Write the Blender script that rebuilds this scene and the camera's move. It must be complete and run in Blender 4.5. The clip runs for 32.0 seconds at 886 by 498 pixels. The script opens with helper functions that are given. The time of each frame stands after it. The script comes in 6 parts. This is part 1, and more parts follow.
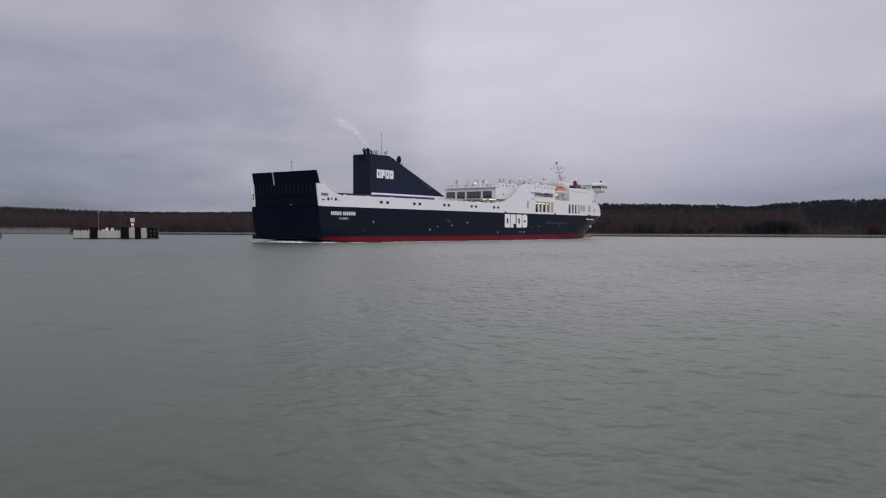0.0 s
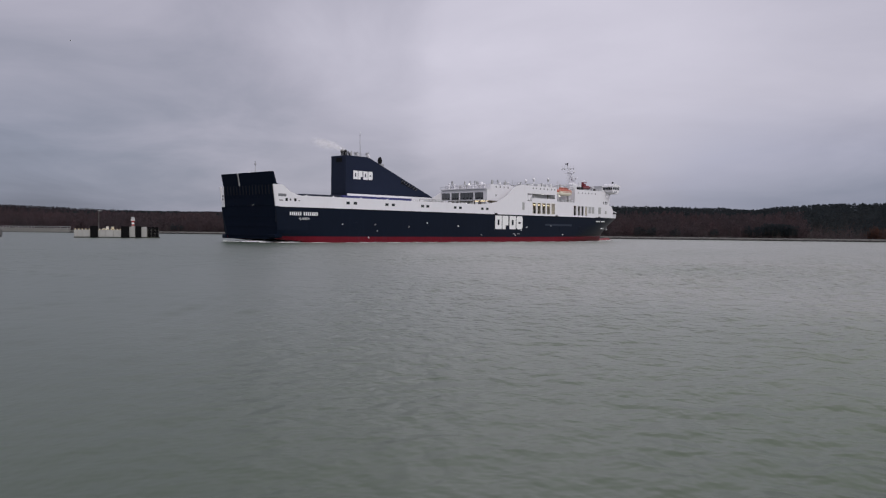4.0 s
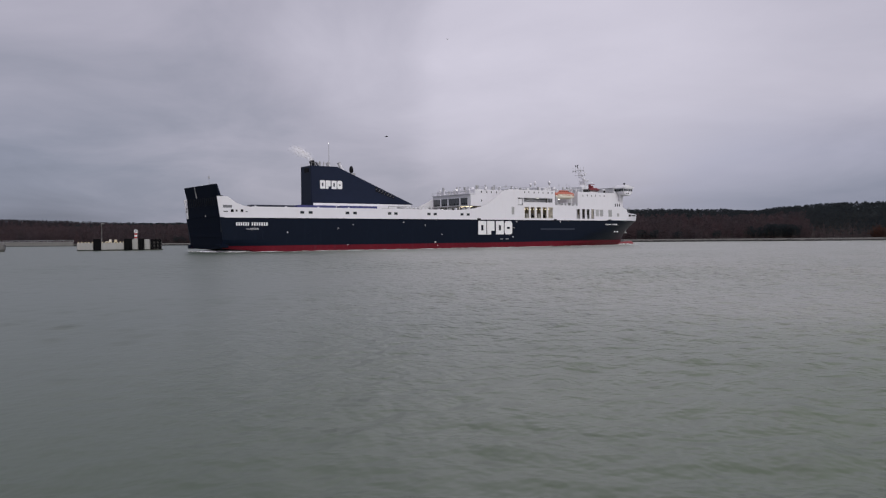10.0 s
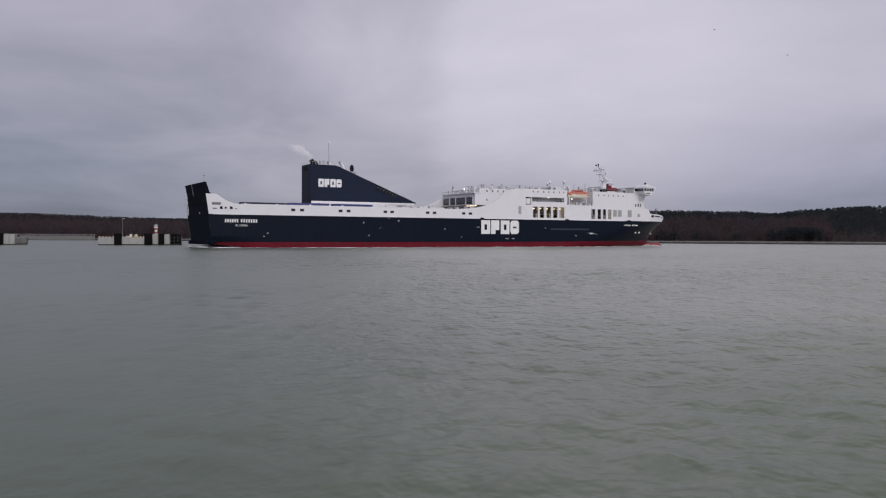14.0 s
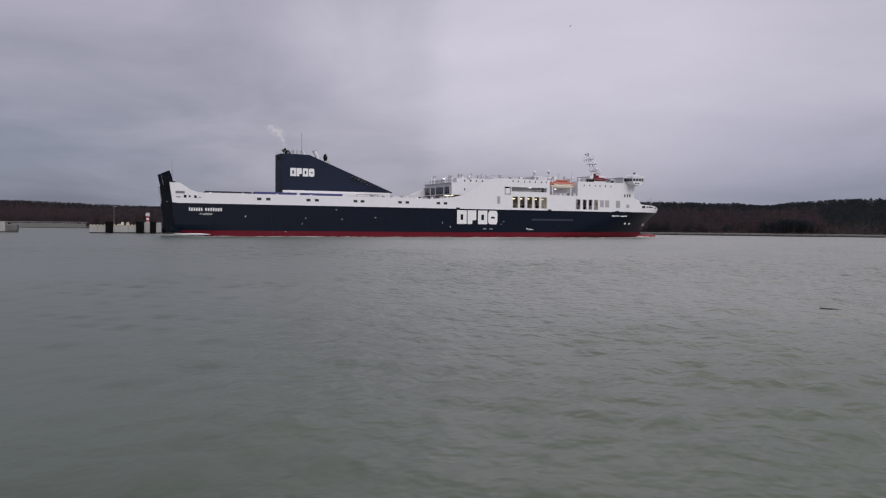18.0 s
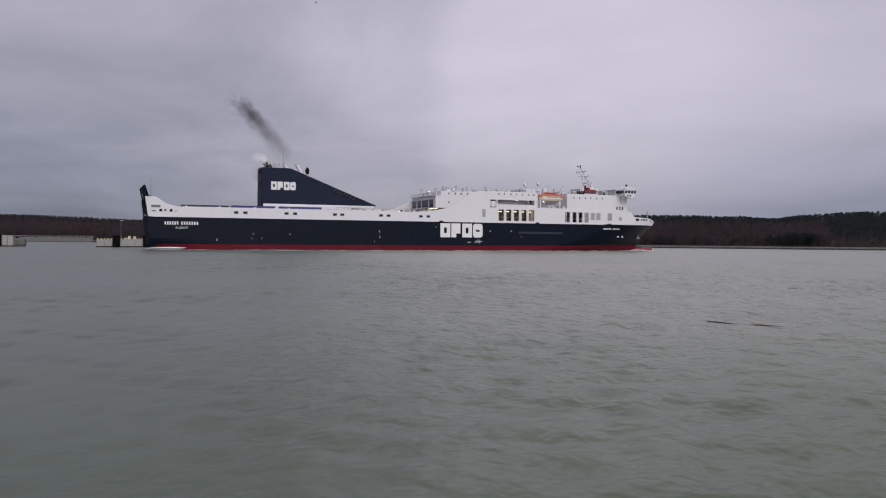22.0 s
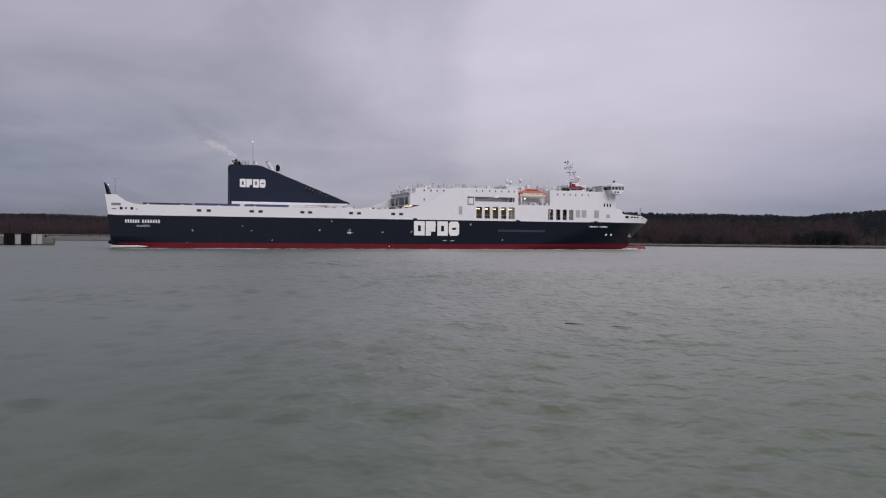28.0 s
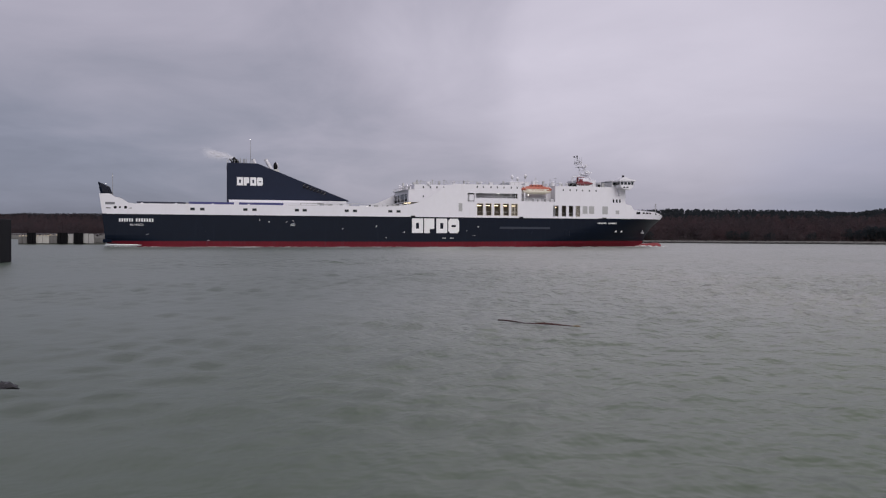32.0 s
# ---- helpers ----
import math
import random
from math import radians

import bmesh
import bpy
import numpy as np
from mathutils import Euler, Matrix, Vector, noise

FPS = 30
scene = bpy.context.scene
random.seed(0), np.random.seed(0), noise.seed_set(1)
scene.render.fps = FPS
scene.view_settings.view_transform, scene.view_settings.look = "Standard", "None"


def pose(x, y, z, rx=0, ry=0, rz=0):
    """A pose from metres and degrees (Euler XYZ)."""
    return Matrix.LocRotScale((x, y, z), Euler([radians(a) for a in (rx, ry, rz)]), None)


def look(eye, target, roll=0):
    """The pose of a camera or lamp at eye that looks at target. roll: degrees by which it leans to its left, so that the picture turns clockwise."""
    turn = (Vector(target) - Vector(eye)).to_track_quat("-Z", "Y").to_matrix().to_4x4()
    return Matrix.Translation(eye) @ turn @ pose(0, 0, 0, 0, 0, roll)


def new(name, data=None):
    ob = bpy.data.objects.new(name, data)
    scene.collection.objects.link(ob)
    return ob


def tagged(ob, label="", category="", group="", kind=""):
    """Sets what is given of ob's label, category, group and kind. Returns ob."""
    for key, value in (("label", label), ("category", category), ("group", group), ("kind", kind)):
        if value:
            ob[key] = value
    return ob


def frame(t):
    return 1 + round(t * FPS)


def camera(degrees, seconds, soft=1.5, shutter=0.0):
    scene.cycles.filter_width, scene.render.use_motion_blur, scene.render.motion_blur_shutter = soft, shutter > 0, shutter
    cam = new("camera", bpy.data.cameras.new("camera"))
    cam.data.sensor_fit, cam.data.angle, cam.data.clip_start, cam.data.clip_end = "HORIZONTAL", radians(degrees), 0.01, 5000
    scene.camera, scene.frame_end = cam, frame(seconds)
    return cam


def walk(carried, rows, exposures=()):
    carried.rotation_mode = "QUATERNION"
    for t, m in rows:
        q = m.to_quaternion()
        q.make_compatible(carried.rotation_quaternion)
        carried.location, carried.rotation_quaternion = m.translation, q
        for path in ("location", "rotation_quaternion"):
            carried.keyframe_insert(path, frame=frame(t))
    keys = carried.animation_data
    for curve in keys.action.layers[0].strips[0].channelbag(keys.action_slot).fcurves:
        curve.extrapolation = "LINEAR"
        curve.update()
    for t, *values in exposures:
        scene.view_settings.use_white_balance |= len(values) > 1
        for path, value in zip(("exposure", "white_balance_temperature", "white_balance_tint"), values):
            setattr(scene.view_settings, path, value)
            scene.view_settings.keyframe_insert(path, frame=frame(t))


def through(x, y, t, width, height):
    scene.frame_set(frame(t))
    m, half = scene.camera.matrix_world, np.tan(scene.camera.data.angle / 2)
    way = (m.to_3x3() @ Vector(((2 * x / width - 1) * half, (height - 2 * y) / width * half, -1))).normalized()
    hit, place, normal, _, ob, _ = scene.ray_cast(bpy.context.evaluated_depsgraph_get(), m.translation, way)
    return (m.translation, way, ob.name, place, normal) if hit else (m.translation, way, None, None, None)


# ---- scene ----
EYE_HEIGHT = 3.56


def aim(pan, tilt, roll):
    """Pose of the standing camera: degrees to the right of +Y, upwards, and of lean."""
    return pose(0, 0, EYE_HEIGHT, 0, 0, -pan) @ pose(0, 0, 0, 90 + tilt) @ pose(0, 0, 0, 0, 0, roll)


cam = camera(56.7, 32.0, soft=1.2)
walk(cam, [
    (0, aim(10.313, -1.297, 0.141)),
    (0.5, aim(10.185, -1.349, 0.144)),
    (1, aim(9.927, -1.524, 0.093)),
    (1.5, aim(9.870, -1.519, 0.155)),
    (2, aim(10.217, -1.260, 0.543)),
    (2.5, aim(10.276, -1.410, 0.668)),
    (3, aim(10.314, -1.308, 0.618)),
    (3.5, aim(10.306, -1.257, 0.586)),
    (5.5, aim(10.387, -1.088, 0.398)),
    (6, aim(10.420, -1.221, 0.098)),
    (6.5, aim(10.388, -1.223, 0.221)),
    (7, aim(10.239, -1.237, 0.077)),
    (7.5, aim(10.195, -1.127, -0.091)),
    (8, aim(10.235, -0.854, -0.166)),
    (8.5, aim(10.209, -0.893, -0.260)),
    (9, aim(10.188, -0.831, -0.421)),
    (9.5, aim(10.209, -0.779, -0.487)),
    (10, aim(10.104, -0.760, -0.542)),
    (10.5, aim(10.046, -0.830, -0.489)),
    (11, aim(10.026, -0.933, -0.332)),
    (11.5, aim(9.816, -0.818, -0.450)),
    (12, aim(9.609, -0.802, -0.399)),
    (12.5, aim(9.619, -0.970, -0.134)),
    (13, aim(9.566, -1.085, -0.085)),
    (13.5, aim(9.300, -1.029, 0.370)),
    (14, aim(8.870, -0.841, 0.203)),
    (14.5, aim(8.969, -0.736, -0.149)),
    (16.5, aim(9.268, -1.155, 0.077)),
    (17, aim(9.669, -1.300, 0.772)),
    (17.5, aim(9.465, -1.411, 1.026)),
    (18, aim(9.390, -1.532, 0.559)),
    (18.5, aim(9.308, -1.677, 0.265)),
    (19, aim(9.202, -1.687, 0.068)),
    (19.5, aim(8.990, -1.527, 0.017)),
    (20, aim(8.793, -1.235, 0.125)),
    (20.5, aim(8.614, -0.973, -0.097)),
    (21, aim(8.654, -0.573, -0.071)),
    (21.5, aim(8.890, -0.332, 0.377)),
    (22, aim(8.967, -0.594, 0.472)),
    (22.5, aim(8.746, -0.913, 0.574)),
    (23, aim(8.557, -0.955, 0.690)),
    (23.5, aim(8.431, -0.934, 0.712)),
    (24, aim(8.222, -0.986, 0.538)),
    (24.5, aim(8.063, -0.971, 0.349)),
    (25, aim(7.923, -0.855, 0.585)),
    (25.5, aim(7.803, -0.906, 0.471)),
    (27.5, aim(7.379, -0.677, 0.391)),
    (28, aim(7.349, -0.698, 0.446)),
    (28.5, aim(7.218, -0.966, 0.621)),
    (29, aim(6.764, -0.965, 0.793)),
    (29.5, aim(6.190, -1.015, 0.605)),
    (30, aim(5.972, -1.092, 0.486)),
    (30.5, aim(5.884, -0.931, 0.426)),
    (31, aim(5.377, -0.705, 0.525)),
    (31.5, aim(4.775, -0.706, 0.543)),
    (32, aim(4.364, -0.869, 0.219)),
], exposures=[(0, 0.03, 6450, 7.6), (12, 0.02, 6470, 8.6), (20, 0.0, 6490, 9.6), (32, 0.0, 6500, 10.3)])

# ---- world and sun: closed winter overcast ----
SUN_ELEVATION, SUN_ROTATION = radians(35), radians(165)
world = bpy.data.worlds.new("overcast_sky")
scene.world = world
world.use_nodes = True
wn, wl = world.node_tree.nodes, world.node_tree.links
wn.clear()


def wnode(kind, **inputs):
    n = wn.new(kind)
    for k, v in inputs.items():
        n.inputs[k.replace("_", " ")].default_value = v
    return n


def wmath(op, a, b=None, clamp=False):
    n = wn.new("ShaderNodeMath")
    n.operation, n.use_clamp = op, clamp
    for i, s in enumerate((a, b)):
        if s is None:
            continue
        if isinstance(s, (int, float)):
            n.inputs[i].default_value = s
        else:
            wl.new(s, n.inputs[i])
    return n.outputs[0]


w_out = wn.new("ShaderNodeOutputWorld")
w_bg = wn.new("ShaderNodeBackground")
w_bg.inputs["Strength"].default_value = 1.0
wl.new(w_bg.outputs[0], w_out.inputs[0])
sky = wn.new("ShaderNodeTexSky")
sky.sky_type, sky.sun_disc = "NISHITA", False
sky.sun_elevation, sky.sun_rotation = SUN_ELEVATION, SUN_ROTATION
sky_dim = wn.new("ShaderNodeMixRGB")
sky_dim.blend_type = "MULTIPLY"
sky_dim.inputs[0].default_value = 1.0
sky_dim.inputs[2].default_value = (0.06, 0.06, 0.06, 1)
wl.new(sky.outputs[0], sky_dim.inputs[1])
coord = wn.new("ShaderNodeTexCoord")
sep = wn.new("ShaderNodeSeparateXYZ")
wl.new(coord.outputs["Generated"], sep.inputs[0])
height = wmath("ADD", wmath("MAXIMUM", sep.outputs[2], 0.0), 0.16)
plane_x, plane_y = wmath("DIVIDE", sep.outputs[0], height), wmath("DIVIDE", sep.outputs[1], height)
cloud_at = wn.new("ShaderNodeCombineXYZ")
wl.new(plane_x, cloud_at.inputs[0])
wl.new(wmath("MULTIPLY", plane_y, 0.8), cloud_at.inputs[1])
cloud_at.inputs[2].default_value = 3.7
big = wnode("ShaderNodeTexNoise", Scale=0.42, Detail=3.0, Roughness=0.5)
fine = wnode("ShaderNodeTexNoise", Scale=1.25, Detail=7.0, Roughness=0.55, Distortion=0.35)
for n in (big, fine):
    wl.new(cloud_at.outputs[0], n.inputs["Vector"])
# the cloud deck is thinner, and brighter, in a broad break to the north-east
flat = wmath("SQRT", wmath("ADD", wmath("MULTIPLY", sep.outputs[0], sep.outputs[0]), wmath("MULTIPLY", sep.outputs[1], sep.outputs[1])))
bearing = wmath("DIVIDE", sep.outputs[0], wmath("MAXIMUM", flat, 0.001))


def ramp_between(value, lo, hi, out_lo=0.0, out_hi=1.0):
    n = wn.new("ShaderNodeMapRange")
    n.interpolation_type = "SMOOTHSTEP"
    for k, x in (("From Min", lo), ("From Max", hi), ("To Min", out_lo), ("To Max", out_hi)):
        n.inputs[k].default_value = x
    wl.new(value, n.inputs["Value"])
    return n.outputs[0]


ragged = wmath("ADD", bearing, wmath("MULTIPLY", wmath("SUBTRACT", fine.outputs[0], 0.5), 0.16))
torn = wmath("ADD", bearing, wmath("MULTIPLY", wmath("SUBTRACT", fine.outputs[0], 0.5), 0.05))
thin = wmath("MULTIPLY", wmath("ADD", wmath("MULTIPLY", ramp_between(ragged, -0.19, 0.18), 0.68), wmath("MULTIPLY", ramp_between(torn, 0.12, 0.18), 0.38)), ramp_between(ragged, 0.34, 0.64, 1.0, 0.30))
thin = wmath("MULTIPLY", thin, ramp_between(sep.outputs[2], 0.0, 0.10, 0.45, 1.0))
clumps = wmath("ADD", wmath("MULTIPLY", wmath("SUBTRACT", big.outputs[0], 0.5), 0.22), wmath("MULTIPLY", wmath("SUBTRACT", fine.outputs[0], 0.5), 0.25))
# heavier cloud low in the north-west
heavy = wmath("MULTIPLY", ramp_between(ragged, 0.06, -0.42), ramp_between(sep.outputs[2], 0.28, 0.06))
veil = wmath("ADD", wmath("ADD", 0.376, wmath("MULTIPLY", thin, 0.158)), clumps)
veil = wmath("SUBTRACT", veil, wmath("MULTIPLY", heavy, 0.102))
# and a bluer bank low in the east
east = wmath("MULTIPLY", ramp_between(ragged, 0.36, 0.52), ramp_between(sep.outputs[2], 0.17, 0.04))
veil = wmath("SUBTRACT", veil, wmath("MULTIPLY", east, 0.030))
grey = wmath("MULTIPLY", veil, ramp_between(sep.outputs[2], 0.0, 0.24, 0.74, 1.22))
tone = wn.new("ShaderNodeValToRGB")
tone.color_ramp.elements[0].position, tone.color_ramp.elements[0].color = 0.0, (0.03, 0.04, 0.055, 1)
tone.color_ramp.elements[1].position, tone.color_ramp.elements[1].color = 1.0, (1.035, 0.965, 1.10, 1)
for at_, rgb in ((0.28, (0.266, 0.272, 0.343)), (0.42, (0.426, 0.406, 0.491))):
    tone.color_ramp.elements.new(at_).color = (*rgb, 1)
wl.new(grey, tone.inputs[0])
w_mix = wn.new("ShaderNodeMixRGB")
w_mix.inputs[0].default_value = 0.93
wl.new(sky_dim.outputs[0], w_mix.inputs[1])
cool = wn.new("ShaderNodeMixRGB")
cool.blend_type = "MULTIPLY"
cool.inputs[2].default_value = (0.957, 0.985, 1.030, 1)
wl.new(wmath("MAXIMUM", wmath("MULTIPLY", heavy, ramp_between(sep.outputs[2], 0.22, 0.05)), wmath("MULTIPLY", east, 1.6), True), cool.inputs[0])
wl.new(tone.outputs[0], cool.inputs[1])
wl.new(cool.outputs[0], w_mix.inputs[2])
wl.new(w_mix.outputs[0], w_bg.inputs["Color"])

sun = new("sun", bpy.data.lights.new("sun", "SUN"))
sun.data.energy, sun.data.angle, sun.data.color = 1.5, radians(40), (1.0, 0.96, 0.93)
sun.matrix_world = look((22, -80, 58), (0, 0, 0))
scene.cycles.transparent_max_bounces = 160


# ---- materials ----
def material(name, color, rough=0.5, metal=0.0, vary=0.15, grain=2.0, broad=0.12, streak=0.0, bump=0.0,
             island=0.0, objects=0.0, stain=None, emit=0.0, clear=None, gloss=0.5):
    """A procedural surface: base colour, mottled at two scales, with optional vertical streaks, stains and relief."""
    m = bpy.data.materials.new(name)
    m.use_nodes = True
    n, l = m.node_tree.nodes, m.node_tree.links
    b = n["Principled BSDF"]
    b.inputs["Roughness"].default_value, b.inputs["Metallic"].default_value = rough, metal
    b.inputs["Specular IOR Level"].default_value = gloss
    at = n.new("ShaderNodeTexCoord").outputs["Object"]

    def tex(scale, detail=4.0, stretch=None):
        t = n.new("ShaderNodeTexNoise")
        t.inputs["Scale"].default_value, t.inputs["Detail"].default_value = scale, detail
        if stretch:
            mp = n.new("ShaderNodeMapping")
            mp.inputs["Scale"].default_value = stretch
            l.new(at, mp.inputs[0])
            l.new(mp.outputs[0], t.inputs["Vector"])
        else:
            l.new(at, t.inputs["Vector"])
        return t.outputs[0]

    def calc(op, a, c):
        k = n.new("ShaderNodeMath")
        k.operation = op
        for i, s in enumerate((a, c)):
            if isinstance(s, (int, float)):
                k.inputs[i].default_value = s
            else:
                l.new(s, k.inputs[i])
        return k.outputs[0]

    value = calc("ADD", 1.0 - vary, calc("MULTIPLY", calc("ADD", tex(grain), tex(broad, 3.0)), vary))
    if island:
        g = n.new("ShaderNodeNewGeometry")
        value = calc("MULTIPLY", value, calc("ADD", 1 - island, calc("MULTIPLY", g.outputs["Random Per Island"], 2 * island)))
    if objects:
        g = n.new("ShaderNodeObjectInfo")
        value = calc("MULTIPLY", value, calc("ADD", 1 - objects, calc("MULTIPLY", g.outputs["Random"], 2 * objects)))
    mul = n.new("ShaderNodeVectorMath")
    mul.operation = "SCALE"
    mul.inputs[0].default_value = color[:3]
    l.new(value, mul.inputs["Scale"])
    out = mul.outputs[0]
    if streak:
        ramp = n.new("ShaderNodeMapRange")
        ramp.inputs["From Min"].default_value, ramp.inputs["From Max"].default_value = 0.56, 0.74
        ramp.inputs["To Max"].default_value = streak
        l.new(tex(1.0, 5.0, (1.3, 1.3, 0.12)), ramp.inputs["Value"])
        mx = n.new("ShaderNodeMixRGB")
        l.new(ramp.outputs[0], mx.inputs[0])
        l.new(out, mx.inputs[1])
        mx.inputs[2].default_value = (*(stain or (0.16, 0.10, 0.06)), 1)
        out = mx.outputs[0]
    l.new(out, b.inputs["Base Color"])
    if bump:
        bp = n.new("ShaderNodeBump")
        bp.inputs["Strength"].default_value, bp.inputs["Distance"].default_value = 0.6, bump
        l.new(tex(grain * 2, 5.0), bp.inputs["Height"])
        l.new(bp.outputs[0], b.inputs["Normal"])
    if emit:
        b.inputs["Emission Color"].default_value = (*color[:3], 1)
        b.inputs["Emission Strength"].default_value = emit
    if clear is not None:
        ramp = n.new("ShaderNodeMapRange")
        ramp.inputs["From Min"].default_value, ramp.inputs["From Max"].default_value = 0.40, 0.68
        ramp.inputs["To Max"].default_value = clear
        l.new(tex(grain, 3.0), ramp.inputs["Value"])
        l.new(ramp.outputs[0], b.inputs["Alpha"])
    return m


NAVY = material("navy_hull_paint", (0.0018, 0.0054, 0.0146), 0.40, gloss=0.18, vary=0.35, grain=0.8, broad=0.05, streak=0.3, stain=(0.008, 0.013, 0.026))
FUNNEL_BLUE = material("funnel_blue_paint", (0.0115, 0.0170, 0.0370), 0.5, gloss=0.15, vary=0.25, grain=0.7, broad=0.07, streak=0.2, stain=(0.016, 0.02, 0.035))
RED = material("red_boot_topping", (0.122, 0.0070, 0.0155), 0.5, gloss=0.15, vary=0.45, grain=0.9, broad=0.08, streak=0.5, stain=(0.10, 0.03, 0.04))
# Paler than the boot-topping: light reflected off the bulb is put into its colour.
BULB_RED = material("sheen_pale_red_paint", (0.25, 0.045, 0.05), 0.45, gloss=0.3, vary=0.35, grain=0.9, broad=0.08, stain=(0.20, 0.06, 0.06))
WHITE = material("white_ship_paint", (0.742, 0.733, 0.770), 0.45, vary=0.08, grain=0.6, broad=0.06, streak=0.08, stain=(0.52, 0.44, 0.35))
LOGO_WHITE = material("white_marking_paint", (0.80, 0.80, 0.80), 0.5, vary=0.08)
# Cream inner walls darkened to brown: the recesses' shade is in the colour.
INNER = material("shaded_cream_inner_paint", (0.12, 0.10, 0.075), 0.6, vary=0.2, grain=1.0)
DECK = material("green_grey_deck_paint", (0.12, 0.14, 0.13), 0.7, vary=0.3, grain=1.2)
RAMP = material("black_blue_ramp_steel", (0.0042, 0.0078, 0.0180), 0.7, gloss=0.06, vary=0.4, grain=0.7, streak=0.2, stain=(0.007, 0.008, 0.012))
RAMP_RIB = material("grey_blue_rib_steel", (0.014, 0.016, 0.021), 0.6, gloss=0.1, vary=0.4, grain=1.5)
RIB_GREY = material("grey_fin_paint", (0.16, 0.165, 0.18), 0.5, vary=0.2)
DARK = material("dark_steel", (0.009, 0.009, 0.011), 0.6, gloss=0.1, vary=0.3)
STEEL = material("dull_pale_steel", (0.45, 0.45, 0.45), 0.4, 0.6, vary=0.2)
GLASS = material("dark_ship_glass", (0.02, 0.025, 0.03), 0.08, vary=0.1)
SALOON_GLASS = material("grey_saloon_glass", (0.10, 0.104, 0.113), 0.12, vary=0.5, grain=0.5)
LOUVRE = material("grey_louvre_paint", (0.42, 0.42, 0.42), 0.6, vary=0.15)
ORANGE = material("orange_lifeboat_fibreglass", (0.45, 0.135, 0.09), 0.4, vary=0.15)
CREAM = material("cream_fibreglass", (0.72, 0.66, 0.55), 0.45, vary=0.1)
BOAT_RED = material("dark_red_boat_paint", (0.17, 0.016, 0.024), 0.5, vary=0.2)
TARP_BLUE = material("blue_trailer_tarpaulin", (0.048, 0.052, 0.185), 0.55, vary=0.25, grain=0.9)
TARP_DARK = material("dark_trailer_tarpaulin", (0.016, 0.020, 0.042), 0.55, vary=0.25, grain=0.9)
TARP_GREY = material("grey_trailer_tarpaulin", (0.45, 0.44, 0.42), 0.6, vary=0.2, grain=0.9)
RUBBER = material("black_rubber", (0.007, 0.007, 0.008), 0.8, gloss=0.06, vary=0.4, grain=1.5)
LAMP_WARM = material("warm_lamp_glow", (1.0, 0.80, 0.52), emit=2.4)
LAMP_WHITE = material("white_lamp_glow", (1.0, 0.96, 0.90), emit=2.2)
CONCRETE = material("weathered_concrete", (0.40, 0.39, 0.36), 0.85, vary=0.35, grain=0.8, broad=0.15, streak=0.45, stain=(0.20, 0.17, 0.13), bump=0.05)
CONCRETE_PALE = material("pale_concrete", (0.34, 0.335, 0.325), 0.85, vary=0.25, grain=0.9, streak=0.25, stain=(0.28, 0.25, 0.2), bump=0.04)
QUAY_CAP = material("grey_cap_stone", (0.30, 0.29, 0.28), 0.85, vary=0.3, grain=0.5)
PATH_GREY = material("grey_path_concrete", (0.20, 0.195, 0.185), 0.85, vary=0.3, grain=0.3, bump=0.03)
CONCRETE_DARK = material("dirty_grey_concrete", (0.13, 0.126, 0.122), 0.85, vary=0.45, grain=0.7, broad=0.2, streak=0.5, stain=(0.06, 0.055, 0.05), bump=0.05)
WEED = material("dark_wet_concrete", (0.05, 0.055, 0.045), 0.5, vary=0.5, grain=1.0, bump=0.05)
YELLOW = material("faded_yellow_paint", (0.62, 0.52, 0.34), 0.6, vary=0.25)
BEACON_RED = material("beacon_red_paint", (0.45, 0.05, 0.045), 0.5, vary=0.15)
STONE = material("revetment_stone", (0.045, 0.044, 0.043), 0.9, vary=0.5, grain=0.6, bump=0.1, island=0.3)
WET_ROCK = material("wet_dark_rock", (0.022, 0.021, 0.023), 0.4, vary=0.5, grain=2.5, bump=0.06)
SOIL = material("brown_winter_ground", (0.036, 0.029, 0.028), 0.95, gloss=0.04, vary=0.5, grain=0.25, broad=0.02, bump=0.3)
GRASS_BANK = material("grassy_bank", (0.09, 0.10, 0.05), 0.95, vary=0.5, grain=1.2, broad=0.1, bump=0.1)
PINE_BARK = material("rusty_pine_bark", (0.055, 0.042, 0.037), 0.9, vary=0.4, grain=1.0)
BIRCH = material("pale_birch_bark", (0.085, 0.073, 0.07), 0.9, vary=0.4, grain=1.0)
DRIFTWOOD = material("waterlogged_driftwood", (0.045, 0.019, 0.015), 0.5, vary=0.5, grain=6.0, bump=0.02)
DRIFTWOOD_RED = material("wet_red_heartwood", (0.07, 0.021, 0.015), 0.5, vary=0.5, grain=6.0, bump=0.02)
DRIFTWOOD_END = material("pale_broken_wood", (0.26, 0.20, 0.11), 0.7, vary=0.4, grain=8.0)
FOAM_DENSE = material("dense_white_foam", (0.80, 0.82, 0.82), 0.8, vary=0.25, grain=1.2)
FOAM = material("white_foam", (0.84, 0.86, 0.86), 0.8, vary=0.12, grain=1.5, clear=1.3)


